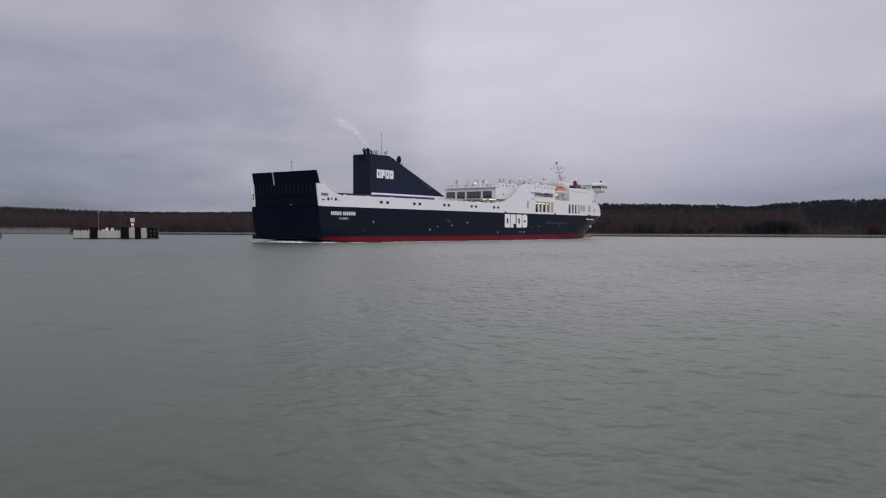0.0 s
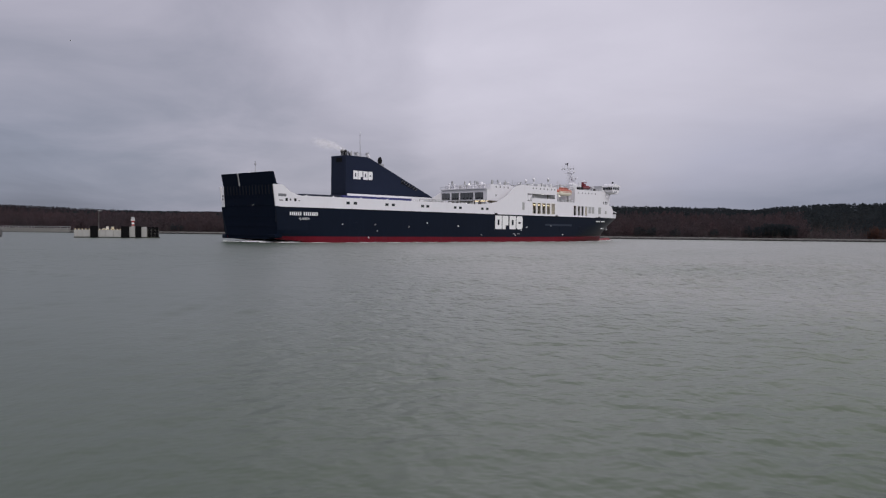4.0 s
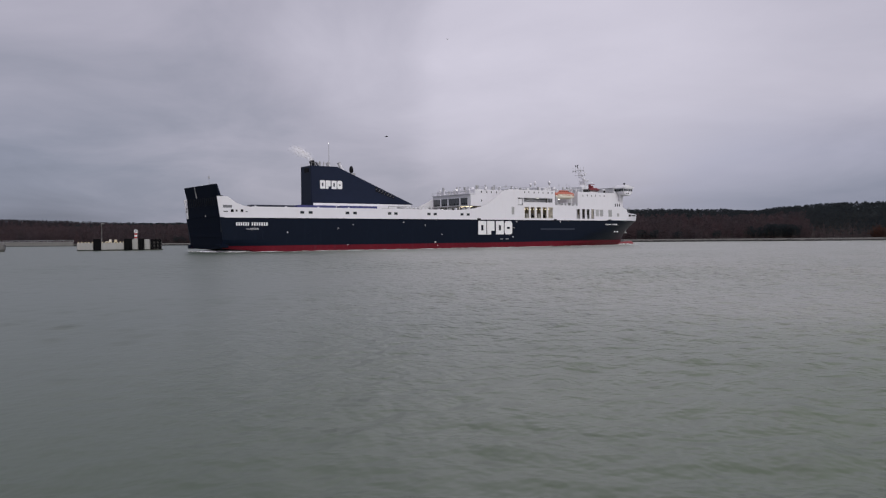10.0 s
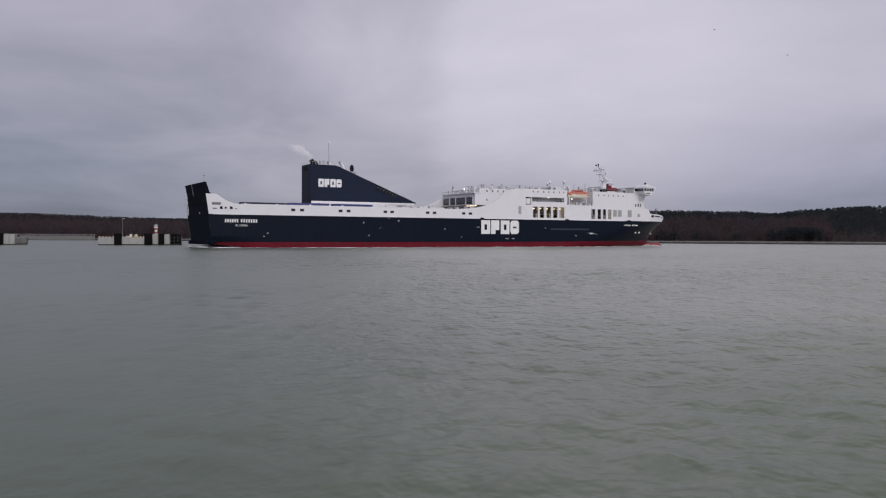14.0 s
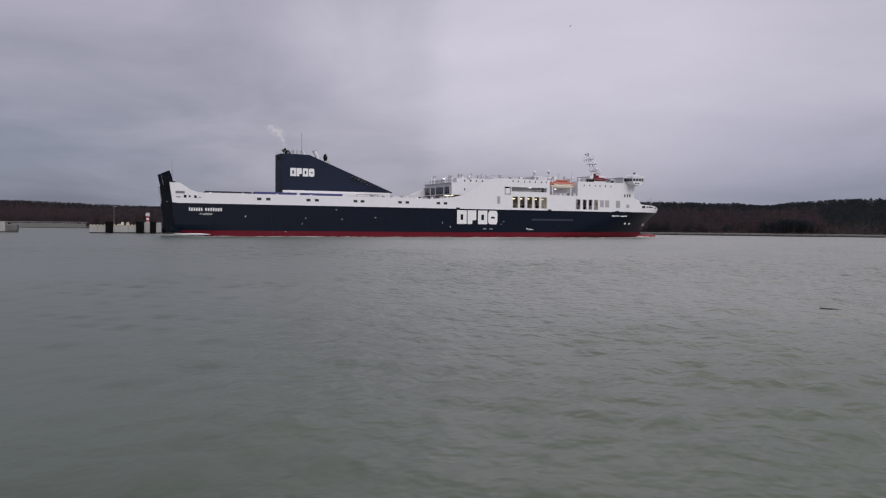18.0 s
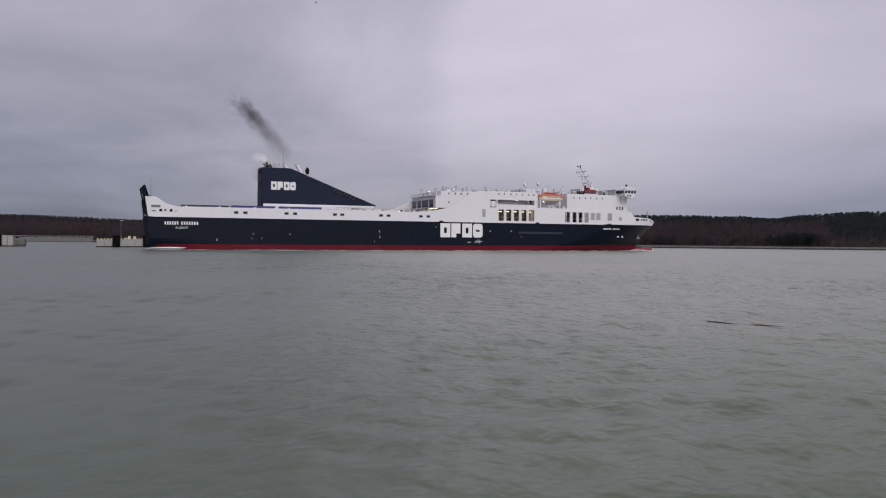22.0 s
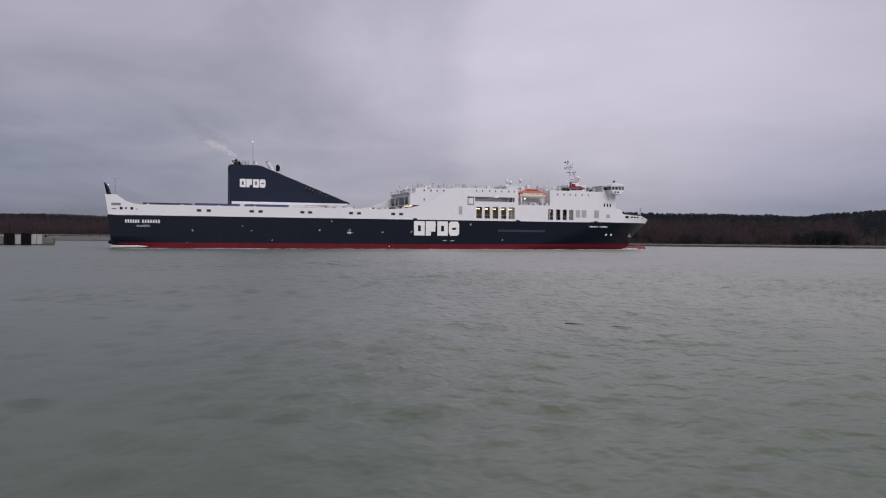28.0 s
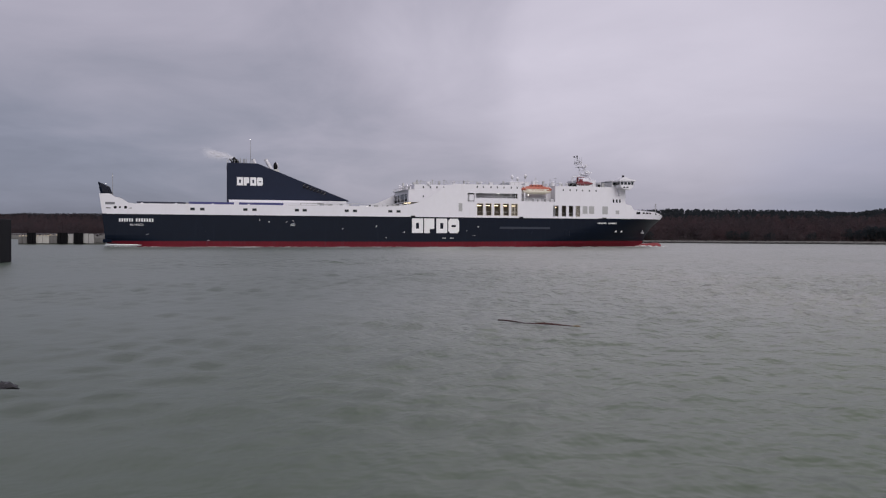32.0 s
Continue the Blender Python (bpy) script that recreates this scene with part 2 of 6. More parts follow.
def canopy_material(name, color, other, island=0.09, patch=0.035):
    """Twigs or needles: light passes through; the tint drifts between two colours from stand to stand."""
    m = bpy.data.materials.new(name)
    m.use_nodes = True
    n, l = m.node_tree.nodes, m.node_tree.links
    n.clear()
    out, mix = n.new("ShaderNodeOutputMaterial"), n.new("ShaderNodeMixShader")
    dif, tra = n.new("ShaderNodeBsdfDiffuse"), n.new("ShaderNodeBsdfTranslucent")
    at = n.new("ShaderNodeTexCoord").outputs["Object"]
    stand, tree = n.new("ShaderNodeTexNoise"), n.new("ShaderNodeTexNoise")
    for t, scale, detail in ((stand, patch, 3.0), (tree, 0.22, 2.0)):
        t.inputs["Scale"].default_value, t.inputs["Detail"].default_value = scale, detail
        l.new(at, t.inputs["Vector"])
    ramp = n.new("ShaderNodeMapRange")
    ramp.inputs["From Min"].default_value, ramp.inputs["From Max"].default_value = 0.36, 0.64
    l.new(stand.outputs[0], ramp.inputs["Value"])
    tint = n.new("ShaderNodeMixRGB")
    tint.inputs[1].default_value, tint.inputs[2].default_value = (*color, 1), (*other, 1)
    l.new(ramp.outputs[0], tint.inputs[0])
    shade = n.new("ShaderNodeMapRange")
    shade.inputs["From Min"].default_value, shade.inputs["From Max"].default_value = 0.3, 0.7
    shade.inputs["To Min"].default_value, shade.inputs["To Max"].default_value = 0.82, 1.18
    l.new(tree.outputs[0], shade.inputs["Value"])
    leaf = n.new("ShaderNodeMapRange")
    leaf.inputs["To Min"].default_value, leaf.inputs["To Max"].default_value = 1 - island, 1 + island
    l.new(n.new("ShaderNodeNewGeometry").outputs["Random Per Island"], leaf.inputs["Value"])
    both = n.new("ShaderNodeMath")
    both.operation = "MULTIPLY"
    l.new(shade.outputs[0], both.inputs[0])
    l.new(leaf.outputs[0], both.inputs[1])
    scaled = n.new("ShaderNodeVectorMath")
    scaled.operation = "SCALE"
    l.new(tint.outputs[0], scaled.inputs[0])
    l.new(both.outputs[0], scaled.inputs["Scale"])
    for sh in (dif, tra):
        l.new(scaled.outputs[0], sh.inputs["Color"])
    mix.inputs[0].default_value = 0.55
    l.new(dif.outputs[0], mix.inputs[1])
    l.new(tra.outputs[0], mix.inputs[2])
    l.new(mix.outputs[0], out.inputs[0])
    return m


# Twig and needle tones are raised, carrying distance haze in the colour.
TWIGS = canopy_material("bare_brown_twigs", (0.090, 0.075, 0.080), (0.108, 0.075, 0.079))
CREST_TWIGS = canopy_material("dark_bare_twigs", (0.060, 0.056, 0.062), (0.070, 0.061, 0.066))
RUSTY = canopy_material("rusty_brown_twigs", (0.115, 0.058, 0.044), (0.10, 0.056, 0.046))
NEEDLES = canopy_material("dark_pine_needles", (0.044, 0.053, 0.059), (0.054, 0.062, 0.065))


def smoke_material(name, color, density, through=0.5, torn=0.22, wisps=1.1):
    """Soft-edged drifting smoke: lit from both sides, thinning out from the middle of each puff."""
    m = bpy.data.materials.new(name)
    m.use_nodes = True
    n, l = m.node_tree.nodes, m.node_tree.links
    n.clear()
    out, mix, both = n.new("ShaderNodeOutputMaterial"), n.new("ShaderNodeMixShader"), n.new("ShaderNodeMixShader")
    dif, tra, cle = n.new("ShaderNodeBsdfDiffuse"), n.new("ShaderNodeBsdfTranslucent"), n.new("ShaderNodeBsdfTransparent")
    for s in (dif, tra):
        s.inputs["Color"].default_value = (*color, 1)
    both.inputs[0].default_value = through
    l.new(dif.outputs[0], both.inputs[1])
    l.new(tra.outputs[0], both.inputs[2])
    at = n.new("ShaderNodeTexCoord").outputs["Object"]
    ball = n.new("ShaderNodeTexGradient")
    ball.gradient_type = "SPHERICAL"
    l.new(at, ball.inputs[0])
    nz = n.new("ShaderNodeTexNoise")
    nz.inputs["Scale"].default_value, nz.inputs["Detail"].default_value = wisps, 3.5
    info = n.new("ShaderNodeObjectInfo")
    off = n.new("ShaderNodeVectorMath")
    off.operation = "MULTIPLY_ADD"
    off.inputs[1].default_value = (30, 17, 9)
    l.new(info.outputs["Random"], off.inputs[0])
    l.new(at, off.inputs[2])
    l.new(off.outputs[0], nz.inputs["Vector"])
    wisp = n.new("ShaderNodeMapRange")
    wisp.inputs["From Min"].default_value, wisp.inputs["From Max"].default_value = torn, 0.70
    l.new(nz.outputs[0], wisp.inputs["Value"])
    a = n.new("ShaderNodeMath")
    a.operation = "MULTIPLY"
    l.new(ball.outputs["Fac"], a.inputs[0])
    l.new(wisp.outputs[0], a.inputs[1])
    d = n.new("ShaderNodeMath")
    d.operation, d.use_clamp = "MULTIPLY", True
    d.inputs[1].default_value = density
    l.new(a.outputs[0], d.inputs[0])
    l.new(d.outputs[0], mix.inputs[0])
    l.new(cle.outputs[0], mix.inputs[1])
    l.new(both.outputs[0], mix.inputs[2])
    l.new(mix.outputs[0], out.inputs[0])
    return m


STEAM = smoke_material("pale_exhaust_vapour", (0.93, 0.91, 0.90), 0.20, 0.15, torn=0.27, wisps=1.4)
SOOT = smoke_material("sooty_exhaust", (0.060, 0.048, 0.047), 0.26, torn=0.36, wisps=1.6)
HAZE = smoke_material("thin_sooty_haze", (0.115, 0.094, 0.092), 0.095, torn=0.36, wisps=1.3)
FAINT = smoke_material("faint_sooty_haze", (0.16, 0.15, 0.15), 0.075)
GULL_WHITE = material("gull_white_plumage", (0.84, 0.84, 0.83), 0.8, vary=0.1, grain=5)
GULL_GREY = material("gull_grey_wing", (0.28, 0.29, 0.31), 0.8, vary=0.15, grain=5)
CROW = material("dark_plumage", (0.03, 0.03, 0.032), 0.8, vary=0.2, grain=5)


def water_material():
    m = bpy.data.materials.new("murky_green_water")
    m.use_nodes = True
    n, l = m.node_tree.nodes, m.node_tree.links
    b = n["Principled BSDF"]
    b.inputs["Roughness"].default_value, b.inputs["IOR"].default_value = 0.32, 1.42
    b.inputs["Specular IOR Level"].default_value = 0.75
    at = n.new("ShaderNodeTexCoord").outputs["Object"]

    def tex(scale, detail, stretch, rough=0.55):
        mp = n.new("ShaderNodeMapping")
        mp.inputs["Scale"].default_value = stretch
        mp.inputs["Rotation"].default_value = (0, 0, radians(-4))
        l.new(at, mp.inputs[0])
        t = n.new("ShaderNodeTexNoise")
        t.inputs["Scale"].default_value, t.inputs["Detail"].default_value, t.inputs["Roughness"].default_value = scale, detail, rough
        l.new(mp.outputs[0], t.inputs["Vector"])
        return t.outputs[0]

    ramp = n.new("ShaderNodeValToRGB")
    ramp.color_ramp.elements[0].position, ramp.color_ramp.elements[0].color = 0.3, (0.086, 0.100, 0.070, 1)
    ramp.color_ramp.elements[1].position, ramp.color_ramp.elements[1].color = 0.7, (0.109, 0.119, 0.087, 1)
    l.new(tex(0.05, 4.0, (1, 1, 1)), ramp.inputs[0])
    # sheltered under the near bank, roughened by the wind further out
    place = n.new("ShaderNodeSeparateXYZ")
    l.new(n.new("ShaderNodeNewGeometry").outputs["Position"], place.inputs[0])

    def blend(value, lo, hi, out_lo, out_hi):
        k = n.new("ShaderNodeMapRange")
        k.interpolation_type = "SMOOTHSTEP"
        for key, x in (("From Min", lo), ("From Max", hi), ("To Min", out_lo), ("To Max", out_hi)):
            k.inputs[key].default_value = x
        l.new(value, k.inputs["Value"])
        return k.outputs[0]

    # greener by the near bank; sky reflection painted in: paler channel, darker west
    sheen_body = n.new("ShaderNodeMixRGB")
    sheen_body.blend_type = "MULTIPLY"
    sheen_body.inputs[0].default_value = 1.0
    l.new(ramp.outputs[0], sheen_body.inputs[1])
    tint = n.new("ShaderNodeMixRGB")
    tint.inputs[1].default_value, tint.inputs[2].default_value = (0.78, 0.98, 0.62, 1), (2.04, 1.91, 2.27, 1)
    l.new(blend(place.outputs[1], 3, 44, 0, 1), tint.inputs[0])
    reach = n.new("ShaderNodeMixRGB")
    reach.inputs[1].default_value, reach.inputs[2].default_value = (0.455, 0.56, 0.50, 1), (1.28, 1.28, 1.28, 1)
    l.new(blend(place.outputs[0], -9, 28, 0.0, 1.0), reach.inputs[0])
    sheen_tint = n.new("ShaderNodeVectorMath")
    sheen_tint.operation = "MULTIPLY"
    l.new(tint.outputs[0], sheen_tint.inputs[0])
    l.new(reach.outputs[0], sheen_tint.inputs[1])
    l.new(sheen_tint.outputs[0], sheen_body.inputs[2])
    l.new(sheen_body.outputs[0], b.inputs["Base Color"])
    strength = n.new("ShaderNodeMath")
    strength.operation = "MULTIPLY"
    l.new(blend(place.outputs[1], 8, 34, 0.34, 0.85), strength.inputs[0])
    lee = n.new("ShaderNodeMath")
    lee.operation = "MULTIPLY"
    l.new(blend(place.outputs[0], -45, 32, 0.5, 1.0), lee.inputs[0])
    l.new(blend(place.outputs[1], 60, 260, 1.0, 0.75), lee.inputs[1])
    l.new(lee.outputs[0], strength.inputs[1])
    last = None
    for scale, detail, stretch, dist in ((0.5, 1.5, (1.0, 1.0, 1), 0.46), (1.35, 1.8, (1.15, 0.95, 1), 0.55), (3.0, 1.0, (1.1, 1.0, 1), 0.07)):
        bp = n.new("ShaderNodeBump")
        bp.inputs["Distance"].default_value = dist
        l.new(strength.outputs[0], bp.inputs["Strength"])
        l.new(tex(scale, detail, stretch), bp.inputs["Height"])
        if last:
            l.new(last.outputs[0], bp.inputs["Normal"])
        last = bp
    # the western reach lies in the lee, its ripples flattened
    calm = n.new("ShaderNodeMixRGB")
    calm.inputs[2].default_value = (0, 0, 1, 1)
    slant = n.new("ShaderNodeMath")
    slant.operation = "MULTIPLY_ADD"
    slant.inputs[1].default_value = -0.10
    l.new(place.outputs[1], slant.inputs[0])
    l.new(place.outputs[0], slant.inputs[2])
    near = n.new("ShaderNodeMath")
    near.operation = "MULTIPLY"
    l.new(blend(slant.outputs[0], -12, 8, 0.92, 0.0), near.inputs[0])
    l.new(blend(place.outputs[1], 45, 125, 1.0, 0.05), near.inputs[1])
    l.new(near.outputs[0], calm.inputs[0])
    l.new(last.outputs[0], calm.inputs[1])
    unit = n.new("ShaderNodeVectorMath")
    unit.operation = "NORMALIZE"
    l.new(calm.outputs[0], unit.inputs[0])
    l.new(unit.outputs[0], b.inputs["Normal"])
    return m


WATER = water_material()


# ---- mesh building ----
class Geo:
    """Collects vertices and faces for one mesh."""

    def __init__(self):
        self.v, self.f = [], []

    def add(self, verts, faces):
        k = len(self.v)
        self.v += [tuple(p) for p in verts]
        self.f += [tuple(i + k for i in f) for f in faces]
        return self

    def box(self, x0, x1, y0, y1, z0, z1):
        return self.add([(x, y, z) for z in (z0, z1) for y in (y0, y1) for x in (x0, x1)],
                        [(0, 2, 3, 1), (4, 5, 7, 6), (0, 1, 5, 4), (2, 6, 7, 3), (0, 4, 6, 2), (1, 3, 7, 5)])

    def prism(self, pts, y0, y1):
        """A polygon in x and z (counter-clockwise seen from -y) drawn out from y0 to y1."""
        k = len(pts)
        return self.add([(x, y0, z) for x, z in pts] + [(x, y1, z) for x, z in pts],
                        [tuple(range(k)), tuple(range(2 * k - 1, k - 1, -1))] + [(i, i + k, (i + 1) % k + k, (i + 1) % k) for i in range(k)])

    def tube(self, a, b, r0, r1=None, n=8):
        a, b, r1 = Vector(a), Vector(b), r0 if r1 is None else r1
        side = (b - a).orthogonal().normalized()
        up = (b - a).cross(side).normalized()
        ring = [side * math.cos(2 * math.pi * i / n) + up * math.sin(2 * math.pi * i / n) for i in range(n)]
        return self.add([a + p * r0 for p in ring] + [b + p * r1 for p in ring],
                        [(i, (i + 1) % n, (i + 1) % n + n, i + n) for i in range(n)] + [tuple(range(n - 1, -1, -1)), tuple(range(n, 2 * n))])

    def ball(self, c, rx, ry, rz, n=10, rings=6, rough=0.0, seed=0):
        verts, faces = [], []
        for j in range(rings + 1):
            th = math.pi * j / rings
            for i in range(n):
                ph = 2 * math.pi * i / n
                d = Vector((math.sin(th) * math.cos(ph), math.sin(th) * math.sin(ph), math.cos(th)))
                k = 1 + rough * noise.noise(d * 1.7 + Vector((seed * 3.1, seed * 1.3, 0)))
                verts.append((c[0] + d.x * rx * k, c[1] + d.y * ry * k, c[2] + d.z * rz * k))
        for j in range(rings):
            for i in range(n):
                a, b = j * n + i, j * n + (i + 1) % n
                faces.append((a, a + n, b + n, b))
        return self.add(verts, faces)

    def panel(self, x0, x1, z0, z1, y0, y1, holes):
        """A wall from y0 (outer) to y1 with rectangular openings (x0, x1, z0, z1) through it."""
        xs = sorted({x0, x1, *[h[0] for h in holes], *[h[1] for h in holes]})
        zs = sorted({z0, z1, *[h[2] for h in holes], *[h[3] for h in holes]})
        for xa, xb in zip(xs, xs[1:]):
            for za, zb in zip(zs, zs[1:]):
                if any(h[0] <= (xa + xb) / 2 <= h[1] and h[2] <= (za + zb) / 2 <= h[3] for h in holes):
                    continue
                self.box(xa, xb, y0, y1, za, zb)
        return self


def mesh_of(name, geo, mat, bevel=0.0, smooth=False):
    me = bpy.data.meshes.new(name)
    me.from_pydata(geo.v, [], geo.f)
    if bevel:
        bm = bmesh.new()
        bm.from_mesh(me)
        bmesh.ops.remove_doubles(bm, verts=bm.verts, dist=1e-4)
        sharp = [e for e in bm.edges if len(e.link_faces) == 2 and e.calc_face_angle(0) > 0.6]
        bmesh.ops.bevel(bm, geom=sharp, offset=bevel, segments=1, affect="EDGES", clamp_overlap=True)
        bm.to_mesh(me)
        bm.free()
    me.validate()
    if smooth:
        me.polygons.foreach_set("use_smooth", [True] * len(me.polygons))
    me.materials.append(mat)
    return me


def part(name, geo, mat, parent, label="", bevel=0.0, smooth=False):
    """One mesh object under a thing or a part."""
    ob = new(name, mesh_of(name, geo, mat, bevel, smooth))
    ob.parent = parent
    return tagged(ob, label)


def thing(name, label, category, group="", at=(0, 0, 0), turn=0.0):
    ob = new(name)
    ob.empty_display_size = 0.5
    ob.matrix_basis = pose(*at, 0, 0, turn)
    return tagged(ob, label, category, group)


def solid(name, geo, mat, label, category, group="", kind="", bevel=0.0, smooth=False):
    return tagged(new(name, mesh_of(name, geo, mat, bevel, smooth)), label, category, group, kind)


# ---- water ----
def water_sheet():
    inner = np.arange(-50, 85, 0.32)
    xs = np.concatenate([-np.geomspace(150, 4500, 22)[::-1], np.arange(-149, -50, 1.1), inner, np.arange(85, 230, 1.1), np.geomspace(231, 4500, 22)])
    ys, y = [1.5], 5.0
    while y < 330:
        ys.append(y)
        y += max(0.27, 0.0075 * y)
    ys = np.array(ys + list(np.geomspace(y, 4500, 26)))
    gx, gy = np.meshgrid(xs, ys)
    rng = np.random.RandomState(4)
    z = np.zeros_like(gx)
    gust = 0.75 + 0.35 * np.sin(gx * 0.045 + 1.0) * np.sin(gy * 0.06 + gx * 0.02) + 0.2 * np.sin(gx * 0.11 - gy * 0.13)
    gust *= 0.40 + 0.60 * np.clip((gx - 2) / 34, 0, 1)
    for length, height in ((9.0, 0.012), (6.2, 0.016), (4.2, 0.022), (3.0, 0.032), (2.2, 0.040), (1.7, 0.040), (1.3, 0.030)):
        part_z = np.zeros_like(gx)
        for _ in range(6):
            a, k = radians(250 + rng.uniform(-105, 105)), 2 * math.pi / (length * rng.uniform(0.85, 1.15))
            phase = k * (gx * math.cos(a) + gy * math.sin(a)) + rng.uniform(0, 6.28) + 1.1 * np.sin(gx * 0.07 + gy * 0.05 + rng.uniform(0, 6))
            part_z += height * 0.5 * (np.sin(phase) + 0.12 * np.sin(2 * phase + 1.57))
        # short waves cannot be carried by the wider cells far out
        z += part_z * np.clip((length * 58 - gy) / (length * 25), 0, 1)
    z *= (0.46 + 0.54 * np.clip((gy - 8) / 50, 0, 1) + 1.5 * np.clip((gy - 38) / 75, 0, 1)) * gust * np.clip((230 - gx) / 60, 0, 1) * np.clip((gx + 150) / 60, 0, 1)
    nx, ny = len(xs), len(ys)
    me = bpy.data.meshes.new("water")
    idx = np.arange(nx * ny).reshape(ny, nx)
    quads = np.stack([idx[:-1, :-1], idx[:-1, 1:], idx[1:, 1:], idx[1:, :-1]], -1).reshape(-1, 4)
    me.from_pydata(np.stack([gx, gy, z], -1).reshape(-1, 3).tolist(), [], quads.tolist())
    me.polygons.foreach_set("use_smooth", [True] * len(me.polygons))
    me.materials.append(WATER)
    return tagged(new("water", me), "murky grey-green harbour water with small wind ripples", "water", kind="structure")


water = water_sheet()

# ---- far shore: ground, revetment, quay ----
SHORE = [(-1500, 1320), (-600, 880), (-210, 690), (0, 600), (195, 500), (302, 433), (420, 350), (700, 130), (1100, -200)]


SHORE_LENGTH = sum(math.dist(a, b) for a, b in zip(SHORE, SHORE[1:]))


def smooth_shore():
    """The waterline as an even, rounded curve: a point and an inland direction every 10 m."""
    reach = np.concatenate([[0], np.cumsum([math.dist(a, b) for a, b in zip(SHORE, SHORE[1:])])])
    even = np.arange(0, reach[-1] + 10, 10.0)
    xy = np.stack([np.interp(even, reach, [p[k] for p in SHORE]) for k in (0, 1)], 1)
    pad = np.concatenate([np.repeat(xy[:1], 9, 0), xy, np.repeat(xy[-1:], 9, 0)])
    xy = np.stack([np.convolve(pad[:, k], np.ones(19) / 19, "valid") for k in (0, 1)], 1)
    d = np.gradient(xy, axis=0)
    d = np.concatenate([np.repeat(d[:1], 10, 0), d, np.repeat(d[-1:], 10, 0)])
    d = np.stack([np.convolve(d[:, k], np.ones(21) / 21, "valid") for k in (0, 1)], 1)
    d /= np.maximum(np.linalg.norm(d, axis=1, keepdims=True), 1e-6)
    return even, xy, d


SHORE_S, SHORE_XY, SHORE_D = smooth_shore()


def shore_at(s):
    """Point and inland direction at s metres along the far waterline."""
    x, y = (float(np.interp(s, SHORE_S, SHORE_XY[:, k])) for k in (0, 1))
    ux, uy = (float(np.interp(s, SHORE_S, SHORE_D[:, k])) for k in (0, 1))
    return x, y, -uy, ux


# skyline of the far ridge: compass bearing in degrees, rise over run seen from the near bank
RIDGE_BEARING = [-40, -24, -20, -17.5, -15, -12.5, -10, -4, 5, 14, 19.5, 22, 25, 27, 29, 31.1, 32.5, 35, 37, 50]
RIDGE_RISE = [0.0232, 0.0236, 0.0243, 0.0250, 0.0232, 0.0215, 0.0205, 0.021, 0.025, 0.031, 0.0338, 0.0329, 0.0327, 0.0308, 0.0310, 0.0282, 0.0318, 0.0350, 0.0356, 0.036]
CREST = 400.0


def hill(inland, s):
    """Height of the far land: a low shore, then a long slope up to the ridge."""
    x, y, nx, ny = shore_at(s)
    cx, cy = x + nx * CREST, y + ny * CREST
    rise = float(np.interp(math.degrees(math.atan2(cx, max(cy, 1.0))), RIDGE_BEARING, RIDGE_RISE))
    crest = 3.56 + math.hypot(cx, cy) * rise - 8.6
    shore = 1.5 + 2.0 * min(1, max(0, (inland - 8) / 40))
    up = min(1.0, max(0.0, (inland - 40) / (CREST - 40)))
    return shore + (crest - 3.5) * up ** 0.9 + 0.6 * noise.noise(Vector((s * 0.012, inland * 0.02, 2.0))) * min(1, inland / 20)


def far_ground():
    g = Geo()
    steps, rows = list(range(0, int(SHORE_LENGTH) + 1, 20)), [-2, 3, 8, 20, 40, 70, 110, 160, 220, 290, 400, 1500]
    for s in steps:
        x, y, nx, ny = shore_at(s)
        for r in rows:
            g.v.append((x + nx * r, y + ny * r, -2.0 if r < 0 else hill(r, s) if r > 5 else 1.2))
    k = len(rows)
    for i in range(len(steps) - 1):
        for j in range(k - 1):
            a = i * k + j
            g.f.append((a, a + k, a + k + 1, a + 1))
    return solid("ground", g, SOIL, "brown wooded winter ground rising behind the far waterline", "ground", kind="structure", smooth=True)


far_ground()


def revetment():
    """A pale stone edge along the far water: one long sloping kerb with stones on it."""
    g = Geo()
    rng = random.Random(5)
    s = 900.0
    while s < 2100:
        x, y, nx, ny = shore_at(s)
        w, d, hh = rng.uniform(1.2, 3.0), rng.uniform(0.8, 1.6), rng.uniform(0.35, 0.75)
        g.ball((x + nx * rng.uniform(-1, 1.2), y + ny * rng.uniform(-1, 1.2), 0.35), w, d, hh, 6, 4, 0.5, s)
        s += rng.uniform(1.2, 2.2)
    solid("stone_revetment", g, STONE, "low grey rubble stones edging the far shore", "stones", kind="stuff")
    k = Geo()
    for s in range(880, 2120, 20):
        a, b = shore_at(s), shore_at(s + 20)
        k.add([(a[0] + a[2] * r, a[1] + a[3] * r, z) for r, z in ((1.6, 0.7), (1.6, 1.55), (4.6, 1.6), (4.6, 0.4))] +
              [(b[0] + b[2] * r, b[1] + b[3] * r, z) for r, z in ((1.6, 0.7), (1.6, 1.55), (4.6, 1.6), (4.6, 0.4))],
              [(0, 4, 5, 1), (1, 5, 6, 2), (2, 6, 7, 3)])
    solid("shore_path", k, PATH_GREY, "grey paved path along the far shore", "path", kind="structure")


revetment()


